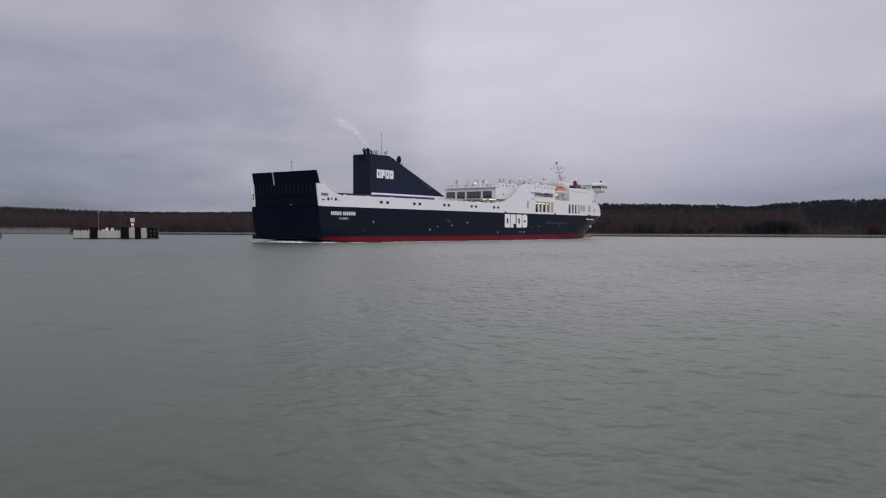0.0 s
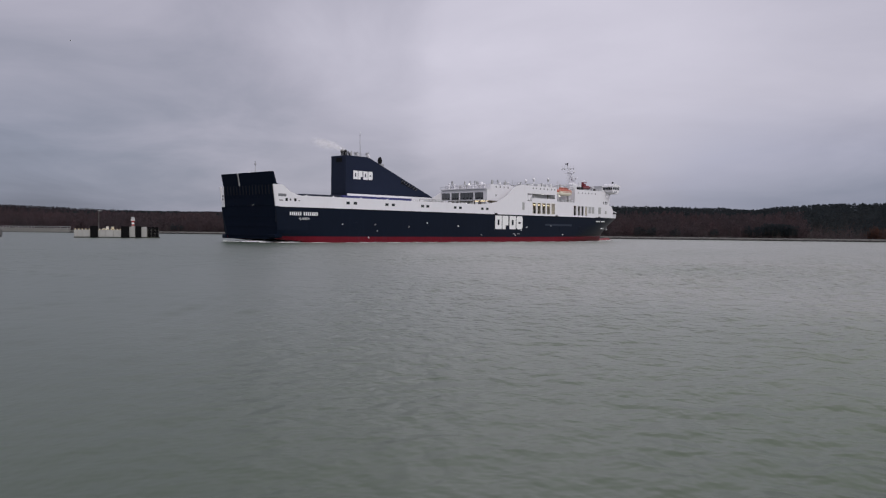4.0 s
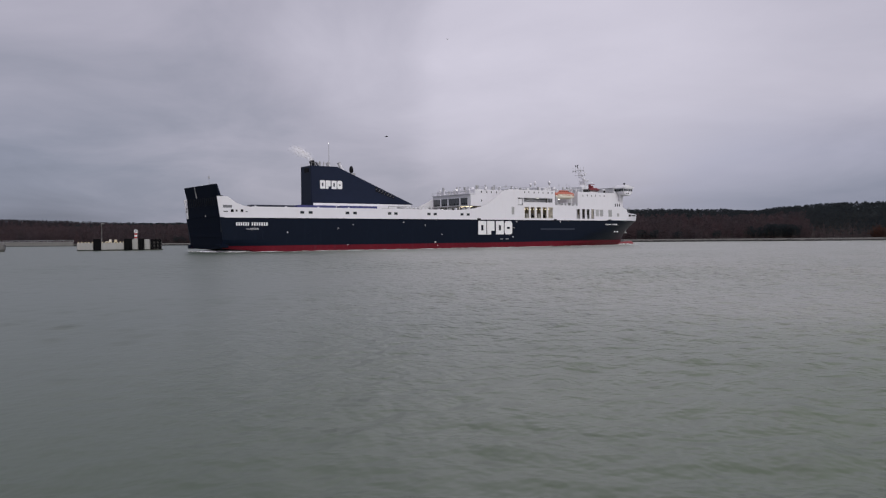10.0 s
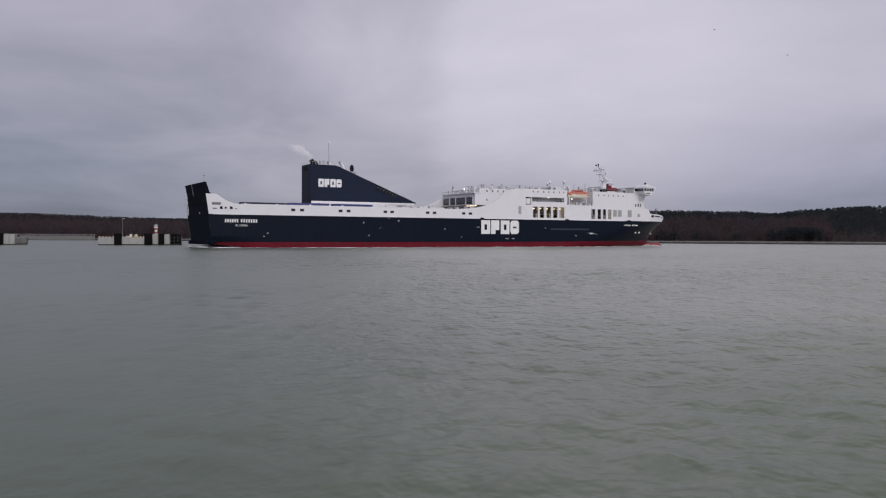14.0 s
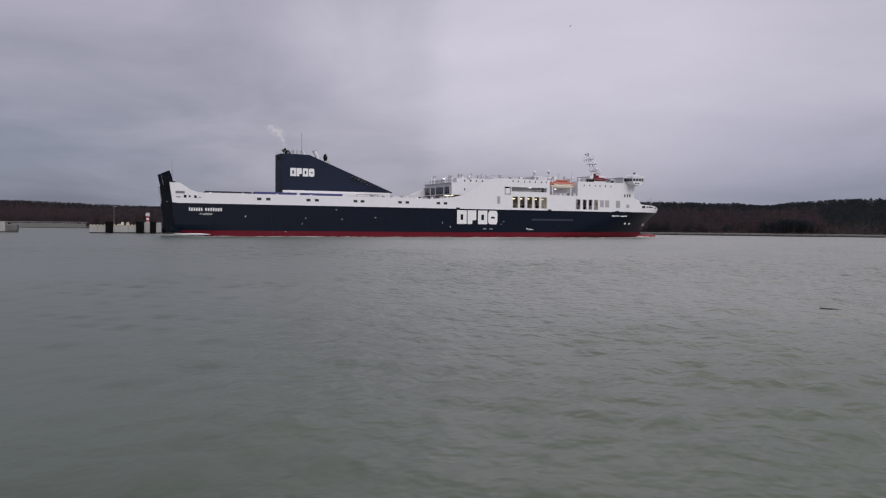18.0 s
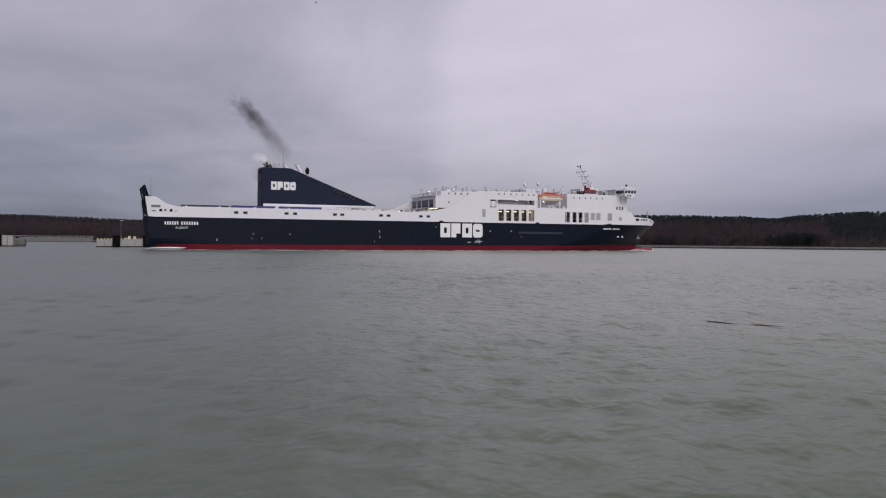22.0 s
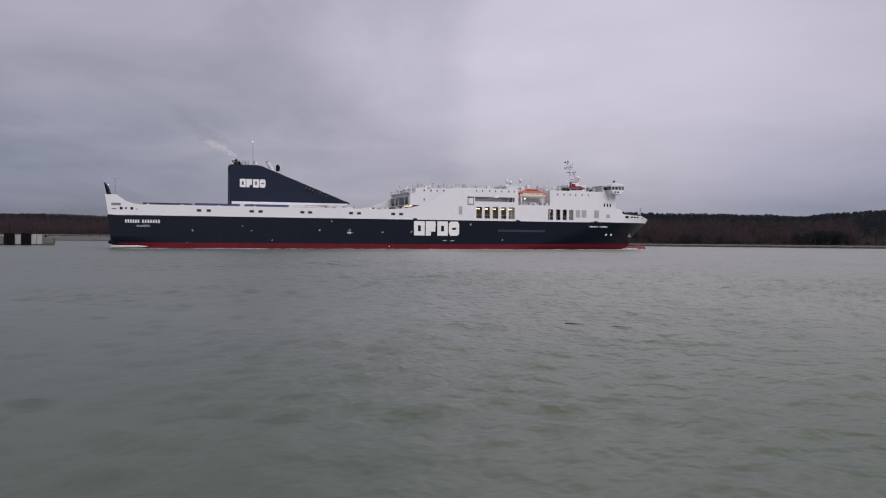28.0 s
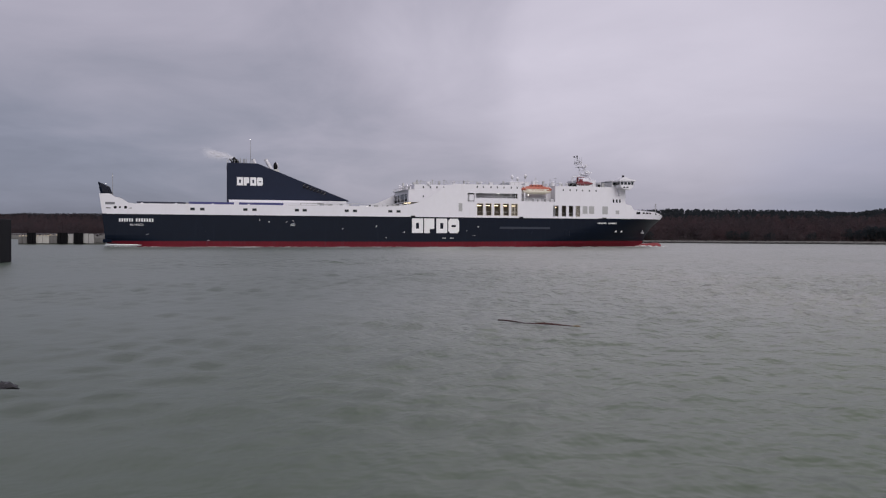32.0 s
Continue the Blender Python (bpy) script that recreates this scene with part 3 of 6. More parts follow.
def far_quay():
    """Pale quay wall with a railing, in front of the woods on the far left shore."""
    q = thing("quay_wall", "long pale concrete quay wall with railing on the far shore", "quay", at=(-168, 668, 0), turn=154)
    length, unit = 420, 12.0
    n = int(length / unit)
    for i in range(n):
        x = i * unit
        part("wall_panel", Geo().box(x + 0.06, x + unit - 0.06, -0.1, 3.0, 0.35, 3.0), PATH_GREY, q, bevel=0.08)
        if i == 0:
            first_cap = part("cap_stone", Geo().box(x + 0.02, x + unit - 0.02, -0.4, 3.2, 3.0, 3.45), QUAY_CAP, q, bevel=0.06)
        else:
            o = new("cap_stone", first_cap.data)
            o.parent = q
            o.location.x = x
    part("footing", Geo().box(0, length, -0.6, 3.0, -1.5, 0.35), WEED, q)
    part("rail", Geo().box(0, length, -0.08, 0.08, 4.55, 4.8), STEEL, q)
    part("lower_rail", Geo().box(0, length, -0.04, 0.04, 4.05, 4.15), STEEL, q)
    post = Geo().box(-0.14, 0.14, -0.1, 0.1, 3.45, 4.7)
    base = part("rail_post", post, STEEL, q)
    for i in range(1, int(length / 3)):
        o = new("rail_post", base.data)
        o.parent = q
        o.location.x = i * 3.0
    bollard = Geo().tube((0, 0, 3.45), (0, 0, 3.95), 0.35, 0.3).tube((0, 0, 3.95), (0, 0, 4.15), 0.5, 0.45)
    for i in range(0, length, 24):
        o = part("bollard", bollard, DARK, q) if i == 0 else new("bollard", bo.data)
        bo = o
        o.parent, o.location = q, (i + 5, 1.2, 0)
    return q


far_quay()


# ---- far woods ----
def clump_tree(rng, kind, height, clumps=110, coarse=1.0):
    """Vertices, faces and material slots of one tree: tapered trunk, limbs and a full ragged crown of small clumps."""
    v, f, m = [], [], []

    def stick(a, b, r0, r1):
        k = len(v)
        for p, r in ((a, r0), (b, r1)):
            for i in range(3):
                v.append((p[0] + r * math.cos(i * 2.094), p[1] + r * math.sin(i * 2.094), p[2]))
        for i in range(3):
            f.append((k + i, k + (i + 1) % 3, k + 3 + (i + 1) % 3, k + 3 + i))
            m.append(0)

    lean = rng.uniform(-0.3, 0.3), rng.uniform(-0.3, 0.3)
    stick((0, 0, -0.5), (lean[0], lean[1], height * 0.9), 0.20, 0.04)
    pine = kind == "pine"
    low, wide = (0.20, 2.7) if pine else (0.08, 2.6)
    for i in range(5):
        z, a = height * rng.uniform(low + 0.1, 0.85), rng.uniform(0, 6.283)
        stick((lean[0] * z / height, lean[1] * z / height, z), (1.3 * math.cos(a), 1.3 * math.sin(a), z + (0.2 if pine else 1.1)), 0.07, 0.02)
    lobes = [(rng.uniform(0, 6.283), rng.uniform(0.2, 0.9)) for _ in range(5)]
    for i in range(clumps):
        u = rng.random() ** (0.72 if pine else 0.95)
        z = height * (low + (1 - low) * u)
        profile = (0.45 + 0.55 * u / 0.4 if u < 0.4 else math.sqrt(max(0.0, 1 - ((u - 0.4) / 0.6) ** 2))) if pine else (0.35 + 0.65 * math.sin(math.pi * min(1, u * 0.85 + 0.12))) * (1 - u ** 5) ** 0.5
        a = rng.uniform(0, 6.283)
        lump = 1 + 0.3 * sum(math.cos(a - la) * (1 - min(1, abs(u - lu) * 3)) for la, lu in lobes)
        r = wide * profile * lump * math.sqrt(rng.random())
        c = np.array([lean[0] * u + r * math.cos(a), lean[1] * u + r * math.sin(a), z])
        size = coarse * rng.uniform(0.32, 0.66) * (1.1 if pine else 1.25 - 0.45 * u)
        k = len(v)
        p, q = np.array([rng.gauss(0, 1) for _ in range(3)]), np.array([rng.gauss(0, 1) for _ in range(3)])
        p, q = p / np.linalg.norm(p), q / np.linalg.norm(q)
        thin = rng.uniform(0.45, 0.9)
        for e in (c + p * size, c + q * size * thin, c - p * size * rng.uniform(0.5, 1), c - q * size * thin * 0.7):
            v.append(tuple(e))
        f.append((k, k + 1, k + 2, k + 3))
        m.append(1)
    return np.array(v), f, m


def wood(name, label, kind, count, seed, inland, heights, span, mats, clumps=110, coarse=1.0):
    rng = random.Random(seed)
    kinds = [clump_tree(rng, kind, 10.0, clumps, coarse) for _ in range(3 if count < 100 else 12)]
    vs, fs, ms, k = [], [], [], 0
    for _ in range(count):
        v, f, m = rng.choice(kinds)
        s, r = rng.uniform(*span), inland[0] + (inland[1] - inland[0]) * rng.random()
        x, y, nx, ny = shore_at(s)
        # the canopy swells and dips in groups of trees
        calmer = 0.55 if coarse > 1.3 else 1.0
        swell = 1.0 + calmer * 0.12 * noise.noise(Vector((s * 0.018, r * 0.02, seed))) + calmer * 0.09 * noise.noise(Vector((s * 0.075, r * 0.05, 5)))
        tall = rng.uniform(*heights) * swell / 10.0
        wide = tall * rng.uniform(0.85, 1.25) * 1.04
        a = rng.uniform(0, 6.283)
        ca, sa = math.cos(a) * wide, math.sin(a) * wide
        p = np.stack([v[:, 0] * ca - v[:, 1] * sa + x + nx * r, v[:, 0] * sa + v[:, 1] * ca + y + ny * r, v[:, 2] * tall + hill(r, s) - 0.2], 1)
        vs.append(p)
        fs += [tuple(i + k for i in q) for q in f]
        ms += m
        k += len(v)
    me = bpy.data.meshes.new(name)
    me.from_pydata(np.concatenate(vs).tolist(), [], fs)
    for q in mats:
        me.materials.append(q)
    me.polygons.foreach_set("material_index", ms)
    return tagged(new(name, me), label, "woodland", kind="stuff")


wood("bare_woodland", "leafless purple-brown deciduous trees along the far shore", "bare", 2750, 11, (8, 170), (9.4, 10.9), (1150, 2003), (TWIGS, TWIGS), 100, 1.25)
wood("bare_ridge_wood", "leafless brown trees on the rise behind the quay", "bare", 1100, 15, (130, 330), (9.2, 10.0), (900, 1540), (TWIGS, TWIGS))
wood("ridge_pines", "dark pines along the ridge behind the quay", "pine", 1300, 17, (290, 415), (8.0, 9.2), (1225, 1500), (PINE_BARK, NEEDLES), 76, 1.4)
wood("bare_crest_wood", "leafless brown trees along the crest behind the quay", "bare", 1400, 23, (330, 415), (8.0, 9.2), (850, 1260), (CREST_TWIGS, CREST_TWIGS), 76, 1.35)
wood("shore_scrub", "low bare brown scrub at the foot of the far woods", "bare", 800, 14, (5, 22), (2.5, 6.5), (1150, 2110), (TWIGS, TWIGS))
wood("lower_pine_wood", "dark green pine wood reaching down to the far shore", "pine", 800, 18, (7, 170), (9.0, 10.4), (2003, 2260), (PINE_BARK, NEEDLES))
wood("rusty_thicket", "rust-brown leafless thicket by the far shore", "bare", 16, 19, (4, 8), (6.0, 8.5), (2036, 2044), (RUSTY, RUSTY))
wood("pine_forest", "dark green pine forest on the ridge behind the bare trees", "pine", 4200, 12, (165, 415), (8.3, 9.1), (1480, 2300), (PINE_BARK, NEEDLES), 76, 1.45)
wood("pale_birches", "slender pale birch trunks among the shore trees", "bare", 46, 16, (5, 9), (7.0, 9.5), (1500, 2230), (BIRCH, TWIGS))


def pine_groves():
    """Young dark pines standing in close groups at the foot of the woods."""
    for k, (s0, s1, count, low, high) in enumerate(((1901, 1916, 34, 4.0, 6.5), (1924, 1930, 12, 3.5, 5.5), (1948, 1953, 10, 4.0, 6.0), (1966, 1976, 22, 5.0, 8.0), (1978, 1998, 62, 6.0, 9.5), (1846, 1856, 16, 4.0, 6.0), (1560, 1572, 14, 4.0, 6.5))):
        wood("pine_grove", "dense dark group of young pines by the far shore", "pine", count, 60 + k, (5, 15), (low, high), (s0, s1), (PINE_BARK, NEEDLES))


pine_groves()


# ---- near bank behind the camera, and rocks ----
solid("near_bank", Geo().add([(-4500, 1.5, 1.7), (4500, 1.5, 1.7), (4500, -4500, 9), (-4500, -4500, 9), (-4500, 2.6, -1.5), (4500, 2.6, -1.5)],
                             [(0, 3, 2, 1), (4, 0, 1, 5)]), GRASS_BANK, "grassy near bank where the viewer stands", "ground", kind="structure")


def rocks():
    rng = random.Random(8)
    for x, y, r in ((-9.15, 20.2, 0.34), (-9.75, 19.7, 0.5), (-10.4, 20.5, 0.6), (-9.0, 20.6, 0.25), (-10.9, 19.9, 0.7), (-11.6, 20.6, 0.8), (-9.6, 20.9, 0.3), (-12.4, 20.0, 0.75)):
        g = Geo().ball((0, 0, 0), r, r * 0.8, r * 0.55, 12, 8, 0.6, rng.uniform(0, 40))
        o = solid("shore_rock", g, WET_ROCK, "dark wet rock breaking the water surface", "rock", "rocks in the shallows")
        o.location = (x + 0.35, y - 0.95, 0.0)
    f = Geo()
    for _ in range(26):
        a, b = rng.uniform(-11.9, -8.8), rng.uniform(18.9, 20.4)
        w, d = rng.uniform(0.1, 0.35), rng.uniform(0.04, 0.12)
        f.ball((a, b, 0.10), w, d, 0.03, 7, 3, 0.5, a)
    solid("rock_foam", f, FOAM, "thin white foam washing round the rocks", "foam", kind="stuff")


rocks()


# ---- mooring islands ----
def tyre_ring(g, x, z, y, r=0.55, t=0.2, n=12):
    for i in range(n):
        a, b = 2 * math.pi * i / n, 2 * math.pi * (i + 1) / n
        g.tube((x + r * math.cos(a), y, z + r * math.sin(a)), (x + r * math.cos(b), y, z + r * math.sin(b)), t, n=5)


def mooring_island(at, turn, beacon, label):
    """A concrete mooring island with black fender panels; local x runs 30 m along its face, y inland."""
    d = thing("mooring_island", label, "mooring dolphin", "mooring islands", at, turn)
    facing = CONCRETE_PALE if beacon else CONCRETE_DARK
    part("foundation", Geo().box(0, 30.2, 0.3, 9, -3.0, 0.45), WEED, d, bevel=0.15)
    part("core", Geo().box(0.3, 29.5, 0.7, 8.7, 0.45, 2.6), CONCRETE, d, bevel=0.1)
    low = ((0.05, 5.6, 3.0), (8.3, 16.3, 3.0)) if beacon else ((0.05, 3.0, 3.0), (6.2, 10.6, 3.2), (10.65, 13.5, 3.4))
    tall = ((19.2, 21.3, 4.2), (23.5, 25.4, 4.2)) if beacon else ((17.3, 19.2, 3.9), (22.8, 24.5, 4.2), (24.6, 26.4, 4.1))
    fenders = ((5.6, 8.3), (16.3, 19.2), (21.3, 23.5)) if beacon else ((3.1, 6.1), (13.6, 17.2), (19.3, 22.7))
    for x0, x1, top in low:
        n = 3 if x1 - x0 > 6 else 2
        w = (x1 - x0) / n
        for i in range(n):
            p = part("wall_panel", Geo().box(x0 + i * w + 0.03, x0 + (i + 1) * w - 0.03, 0, 0.7, 0.4, top), CONCRETE if not beacon and x0 == 6.2 else facing, d, bevel=0.06)
        k = int((x1 - x0) / 0.95)
        tooth = None
        for i in range(k):
            g = Geo().box(-0.24, 0.24, 0.05, 0.6, 0, 0.38)
            o = part("yellow_edge_block", g, YELLOW, d, bevel=0.04) if tooth is None else new("yellow_edge_block", tooth.data)
            tooth = o
            o.parent, o.location = d, (x0 + 0.5 + i * (x1 - x0 - 0.8) / max(1, k - 1), 0, top)
    for x0, x1, top in tall:
        part("wall_panel", Geo().box(x0, x1, 0, 1.4, 0.4, top), facing if beacon else CONCRETE_PALE, d, "taller pale concrete panel", bevel=0.06)
    for x0, x1 in fenders:
        part("fender_frame", Geo().box(x0 + 0.1, x1 - 0.1, -0.25, 1.2, 0.3, 4.3), DARK, d)
        n = 3
        w = (x1 - x0) / n
        for i in range(n):
            part("fender_pad", Geo().box(x0 + i * w + 0.03, x0 + (i + 1) * w - 0.03, -0.75, -0.25, 0.35, 4.45), RUBBER, d, bevel=0.08)
    part("fender_tower", Geo().box(25.6 if beacon else 26.5, 29.9, 0.45, 3.0, 0.45, 3.9 if beacon else 2.7), CONCRETE_DARK, d, bevel=0.1)
    for i in range(3 if beacon else 0):
        for j in range(3):
            part("tyre_fender", (lambda q: (tyre_ring(q, 26.4 + i * 1.35, 1.0 + j * 1.3 + 0.15 * (i % 2), 0.2, 0.43, 0.30), q)[1])(Geo()), RUBBER, d)
    for x in (3.0, 12.5, 27.5):
        part("bollard", Geo().tube((x, 3.2, 2.6), (x, 3.2, 3.3), 0.4, 0.3).tube((x, 3.2, 3.3), (x, 3.2, 3.55), 0.55, 0.5), DARK, d)
    for x0, x1, top, m in ((10.0, 10.8, 3.5, YELLOW), (11.1, 12.0, 4.2, CREAM), (12.15, 12.8, 3.6, DARK), (13.0, 13.9, 4.1, YELLOW)):
        top = top if beacon else min(top, 3.45)
        c = part("equipment_cabinet", Geo().box(x0, x1, 2.0, 3.2, 2.6, top), m, d, bevel=0.06)
        part("cabinet_roof", Geo().box(x0 - 0.08, x1 + 0.08, 1.9, 3.3, top, top + 0.1), LOUVRE, c)
        part("cabinet_vent", Geo().box(x0 + 0.2, x1 - 0.2, 1.96, 2.0, 2.9, 3.15), DARK, c)
    if beacon:
        b = part("beacon_column", Geo().tube((20.6, 2.2, 2.6), (20.6, 2.2, 4.6), 0.75, 0.7, 12), facing, d)
        for z0, z1, m in ((4.4, 5.2, BEACON_RED), (5.2, 5.9, LOGO_WHITE), (5.9, 6.6, BEACON_RED)):
            part("beacon_band", Geo().tube((20.6, 2.2, z0), (20.6, 2.2, z1), 0.52, 0.52, 12), m, b, "red band" if m == BEACON_RED else "white band")
        part("beacon_gallery", Geo().tube((20.6, 2.2, 6.6), (20.6, 2.2, 6.8), 0.75, 0.75, 12), LOGO_WHITE, b)
        for i in range(6):
            a = i * math.pi / 3
            part("gallery_post", Geo().tube((20.6 + 0.65 * math.cos(a), 2.2 + 0.65 * math.sin(a), 6.8), (20.6 + 0.65 * math.cos(a), 2.2 + 0.65 * math.sin(a), 7.9), 0.08, n=5), LOGO_WHITE, b)
        part("beacon_lantern", Geo().tube((20.6, 2.2, 6.8), (20.6, 2.2, 8.0), 0.35, 0.25, 10), LOUVRE, b)
        p = part("lamp_post", Geo().tube((8.6, 2.4, 2.6), (8.6, 2.4, 10.2), 0.11, 0.07, 8), PATH_GREY, d)
        part("lamp_head", Geo().box(8.3, 9.5, 2.25, 2.55, 10.1, 10.25), STEEL, p)
    else:
        part("end_block", Geo().box(26.6, 30.6, 0.3, 6.0, 0.3, 3.1), CONCRETE_DARK, d, bevel=0.5)
        part("work_light", Geo().box(11.2, 13.4, 1.75, 1.9, 3.15, 3.3), LAMP_WARM, d, "low warm strip light")
        part("lamp_post", Geo().tube((15.2, 2.4, 2.6), (15.2, 2.4, 8.6), 0.1, 0.06, 8), DARK, d)
    return d


mooring_island((-80.0, 322.5, 0), 13.0, True, "concrete mooring island with black fenders and a red-white beacon")
mooring_island((-136.5, 321.5, 0), 14.0, False, "concrete mooring island with black fenders and pale end block")


def near_dolphin():
    """A tall black-clad fender dolphin close to the near bank."""
    d = thing("fender_dolphin", "tall black rubber-clad fender dolphin with pale concrete cap", "mooring dolphin", at=(-47.82, 107.5, 0), turn=8)
    part("pile_block", Geo().box(-7.5, -0.5, 0.4, 5.5, -3, 5.6), CONCRETE, d, bevel=0.15)
    for i in range(7):
        part("fender_plank", Geo().box(-7.6 + i + 0.03, -6.6 + i - 0.03, -0.1, 0.4, 0.0, 5.6), RUBBER, d, bevel=0.06)
    part("side_fender", Geo().box(-0.6, -0.05, -0.1, 5.0, 0.0, 5.6), DARK, d, bevel=0.08)
    part("cap", Geo().box(-7.4, -1.6, 0.5, 5.2, 5.6, 6.3), CONCRETE_PALE, d, "pale concrete cap", bevel=0.12)
    part("bollard", Geo().tube((-2.3, 1.6, 6.3), (-2.3, 1.6, 6.8), 0.4, 0.3).tube((-2.3, 1.6, 6.8), (-2.3, 1.6, 7.0), 0.5, 0.45), STEEL, d)
    return d


near_dolphin()


# ---- driftwood ----
def driftwood():
    """A half-sunken branch: dark upper end, thin middle just awash, pale broken end. Local x runs along it."""
    d = thing("drifting_branch", "half-sunken dark branch with a pale broken end, adrift", "driftwood")
    g = Geo()
    pts = [(0, 0, 0.085), (0.45, 0.02, 0.075), (0.9, 0.0, 0.05), (1.3, -0.05, 0.02), (1.7, -0.04, 0.025)]
    for (a, b), (r0, r1) in zip(zip(pts, pts[1:]), ((0.030, 0.034), (0.034, 0.026), (0.026, 0.018), (0.018, 0.022))):
        g.tube(a, b, r0, r1, 8)
    part("branch", g, DRIFTWOOD, d)
    s = Geo()
    pts = [(1.7, -0.04, 0.025), (2.1, 0.02, 0.04), (2.6, 0.03, 0.035), (3.05, 0.0, 0.02), (3.5, 0.02, 0.005)]
    for (a, b), (r0, r1) in zip(zip(pts, pts[1:]), ((0.022, 0.040), (0.040, 0.038), (0.038, 0.026), (0.026, 0.018))):
        s.tube(a, b, r0, r1, 9)
    s.tube((2.3, 0.03, 0.05), (2.2, -0.04, 0.11), 0.016, 0.008, 6)
    part("stub", s, DRIFTWOOD_RED, d, "wet reddish heartwood")
    part("broken_end", Geo().tube((3.5, 0.02, 0.005), (3.68, 0.01, 0.015), 0.020, 0.036, 8).tube((3.68, 0.01, 0.015), (3.85, 0.0, 0.02), 0.036, 0.022, 8), DRIFTWOOD_END, d, "pale splintered end")
    return d


log = driftwood()

# ---- the ferry: local x from the stern forwards, y to port, z up from the water ----
HALF = 13.3
ferry = thing("car_ferry", "large navy and white car ferry with tall dark funnel", "ship")


def stem(z):
    """x of the bow's leading edge."""
    return 189.4 + 0.10 * max(z, 0) + 0.062 * max(z, 0) ** 2


def half_beam(x, z):
    """Half the hull's breadth at x and height z."""
    k = min(1.0, max(0.0, z / 10.2))
    start, end = 134 + 34 * k ** 0.8, stem(z)
    b = HALF
    if x > start:
        b = HALF * max(0.0, 1 - ((x - start) / (end - start)) ** (1.75 + 0.5 * k)) ** (1 - 0.32 * k)
    if z < 3.0 and x < 22:
        b -= (3.0 - z) * 0.9 * (1 - x / 22) ** 2
    return b


def transom(z):
    return 1.95 - 0.13 * z


def boot_line(x):
    """Upper edge of the red paint, a little higher towards the bow."""
    return 1.8 + 0.4 * min(1.0, max(0.0, (x - 105) / 70))


def hull_band(z_list, low_edge=None):
    """Both sides of the hull between heights, as a closed skin round stern and stem."""
    g = Geo()
    fr = np.concatenate([np.linspace(0, 0.1, 8)[:-1], np.linspace(0.1, 0.66, 14)[:-1], np.linspace(0.66, 0.97, 34)[:-1], np.linspace(0.97, 1.0, 9)])
    rows = []
    for z in z_list:
        x0, x1 = transom(z), stem(z)
        ring = []
        for k in fr:
            x = x0 + (x1 - x0) * k
            zz = boot_line(x) if z == 1.8 else z
            zz = zz if low_edge is None else max(zz, low_edge(x))
            ring.append((x, -half_beam(x, z), zz))
        rows.append(ring + [(x, -y, zz) for x, y, zz in reversed(ring)])
    n = len(rows[0])
    for r in rows:
        g.v += r
    for j in range(len(rows) - 1):
        for i in range(n):
            a, b = j * n + i, j * n + (i + 1) % n
            g.f.append((a, b, b + n, a + n))
    return g


def counter(x):
    """The stern's underside rises clear of the water."""
    return 1.15 * max(0.0, 1 - x / 12.5) ** 0.6 if x < 12.5 else -3.0


hull = part("hull", hull_band([1.8, 2.6, 3.6, 5.0, 6.6, 8.2, 9.4, 10.2]), NAVY, ferry, "navy blue steel hull", smooth=False)
boot = part("boot_topping", hull_band([-2.5, -1.0, 0.0, 0.6, 1.2, 1.8], counter), RED, ferry, "dull red boot-topping at the waterline")
bulb = Geo()
for a, b, r0, r1 in (((185, 0, -0.9), (191.0, 0, -0.45), 1.7, 1.75), ((191.0, 0, -0.45), (194.6, 0, -0.1), 1.75, 1.65), ((194.6, 0, -0.1), (196.5, 0, 0.1), 1.65, 1.4), ((196.5, 0, 0.1), (197.3, 0, 0.15), 1.4, 0.8)):
    bulb.tube(a, b, r0, r1, 16)
part("bulbous_bow", bulb, BULB_RED, ferry, "red bulbous bow breaking the surface", smooth=False)
part("transom_plate", Geo().add([(transom(z) - 0.01, y, z) for z in (1.0, 10.2) for y in (-half_beam(0, z), half_beam(0, z))], [(0, 2, 3, 1)]), RAMP, ferry, "black-blue transom under the stern ramp")
part("main_deck", Geo().box(1.2, 178, -13.0, 13.0, 10.0, 10.2), DECK, ferry)
fo = Geo()
xs = np.linspace(176, 197, 16)
fo.add([(x, -max(half_beam(x, 10.2) - 0.1, 0), 10.05) for x in xs] + [(x, max(half_beam(x, 10.2) - 0.1, 0), 10.05) for x in xs[::-1]], [tuple(range(32))])
part("forecastle_deck", fo, DECK, ferry)
rub = Geo()
rub.box(2, 165, -13.42, -13.28, 10.08, 10.32).box(2, 165, 13.28, 13.42, 10.08, 10.32)
part("rubbing_strake", rub, WHITE, ferry)
part("sheer_stripe", Geo().box(2, 166, -13.37, -13.27, 9.92, 10.07).box(2, 166, 13.27, 13.37, 9.92, 10.07), DARK, ferry, "thin black line under the white strake")
for x in (12.0, 29.0, 62.0, 93.0, 138.0, 152.0):
    part("pilot_door", Geo().box(x, x + 1.9, -13.36, -13.29, 4.0, 6.1), NAVY, hull, "closed shell door outline", bevel=0.03)
part("quarter_fender", Geo().box(0.9, 4.2, 11.8, 13.6, 1.0, 2.3), NAVY, ferry, bevel=0.25)
part("stern_ledge", Geo().box(0.8, 3.4, -12.9, -9.5, 1.35, 2.40), RAMP, ferry, "dark ledge at the foot of the stern", bevel=0.2)

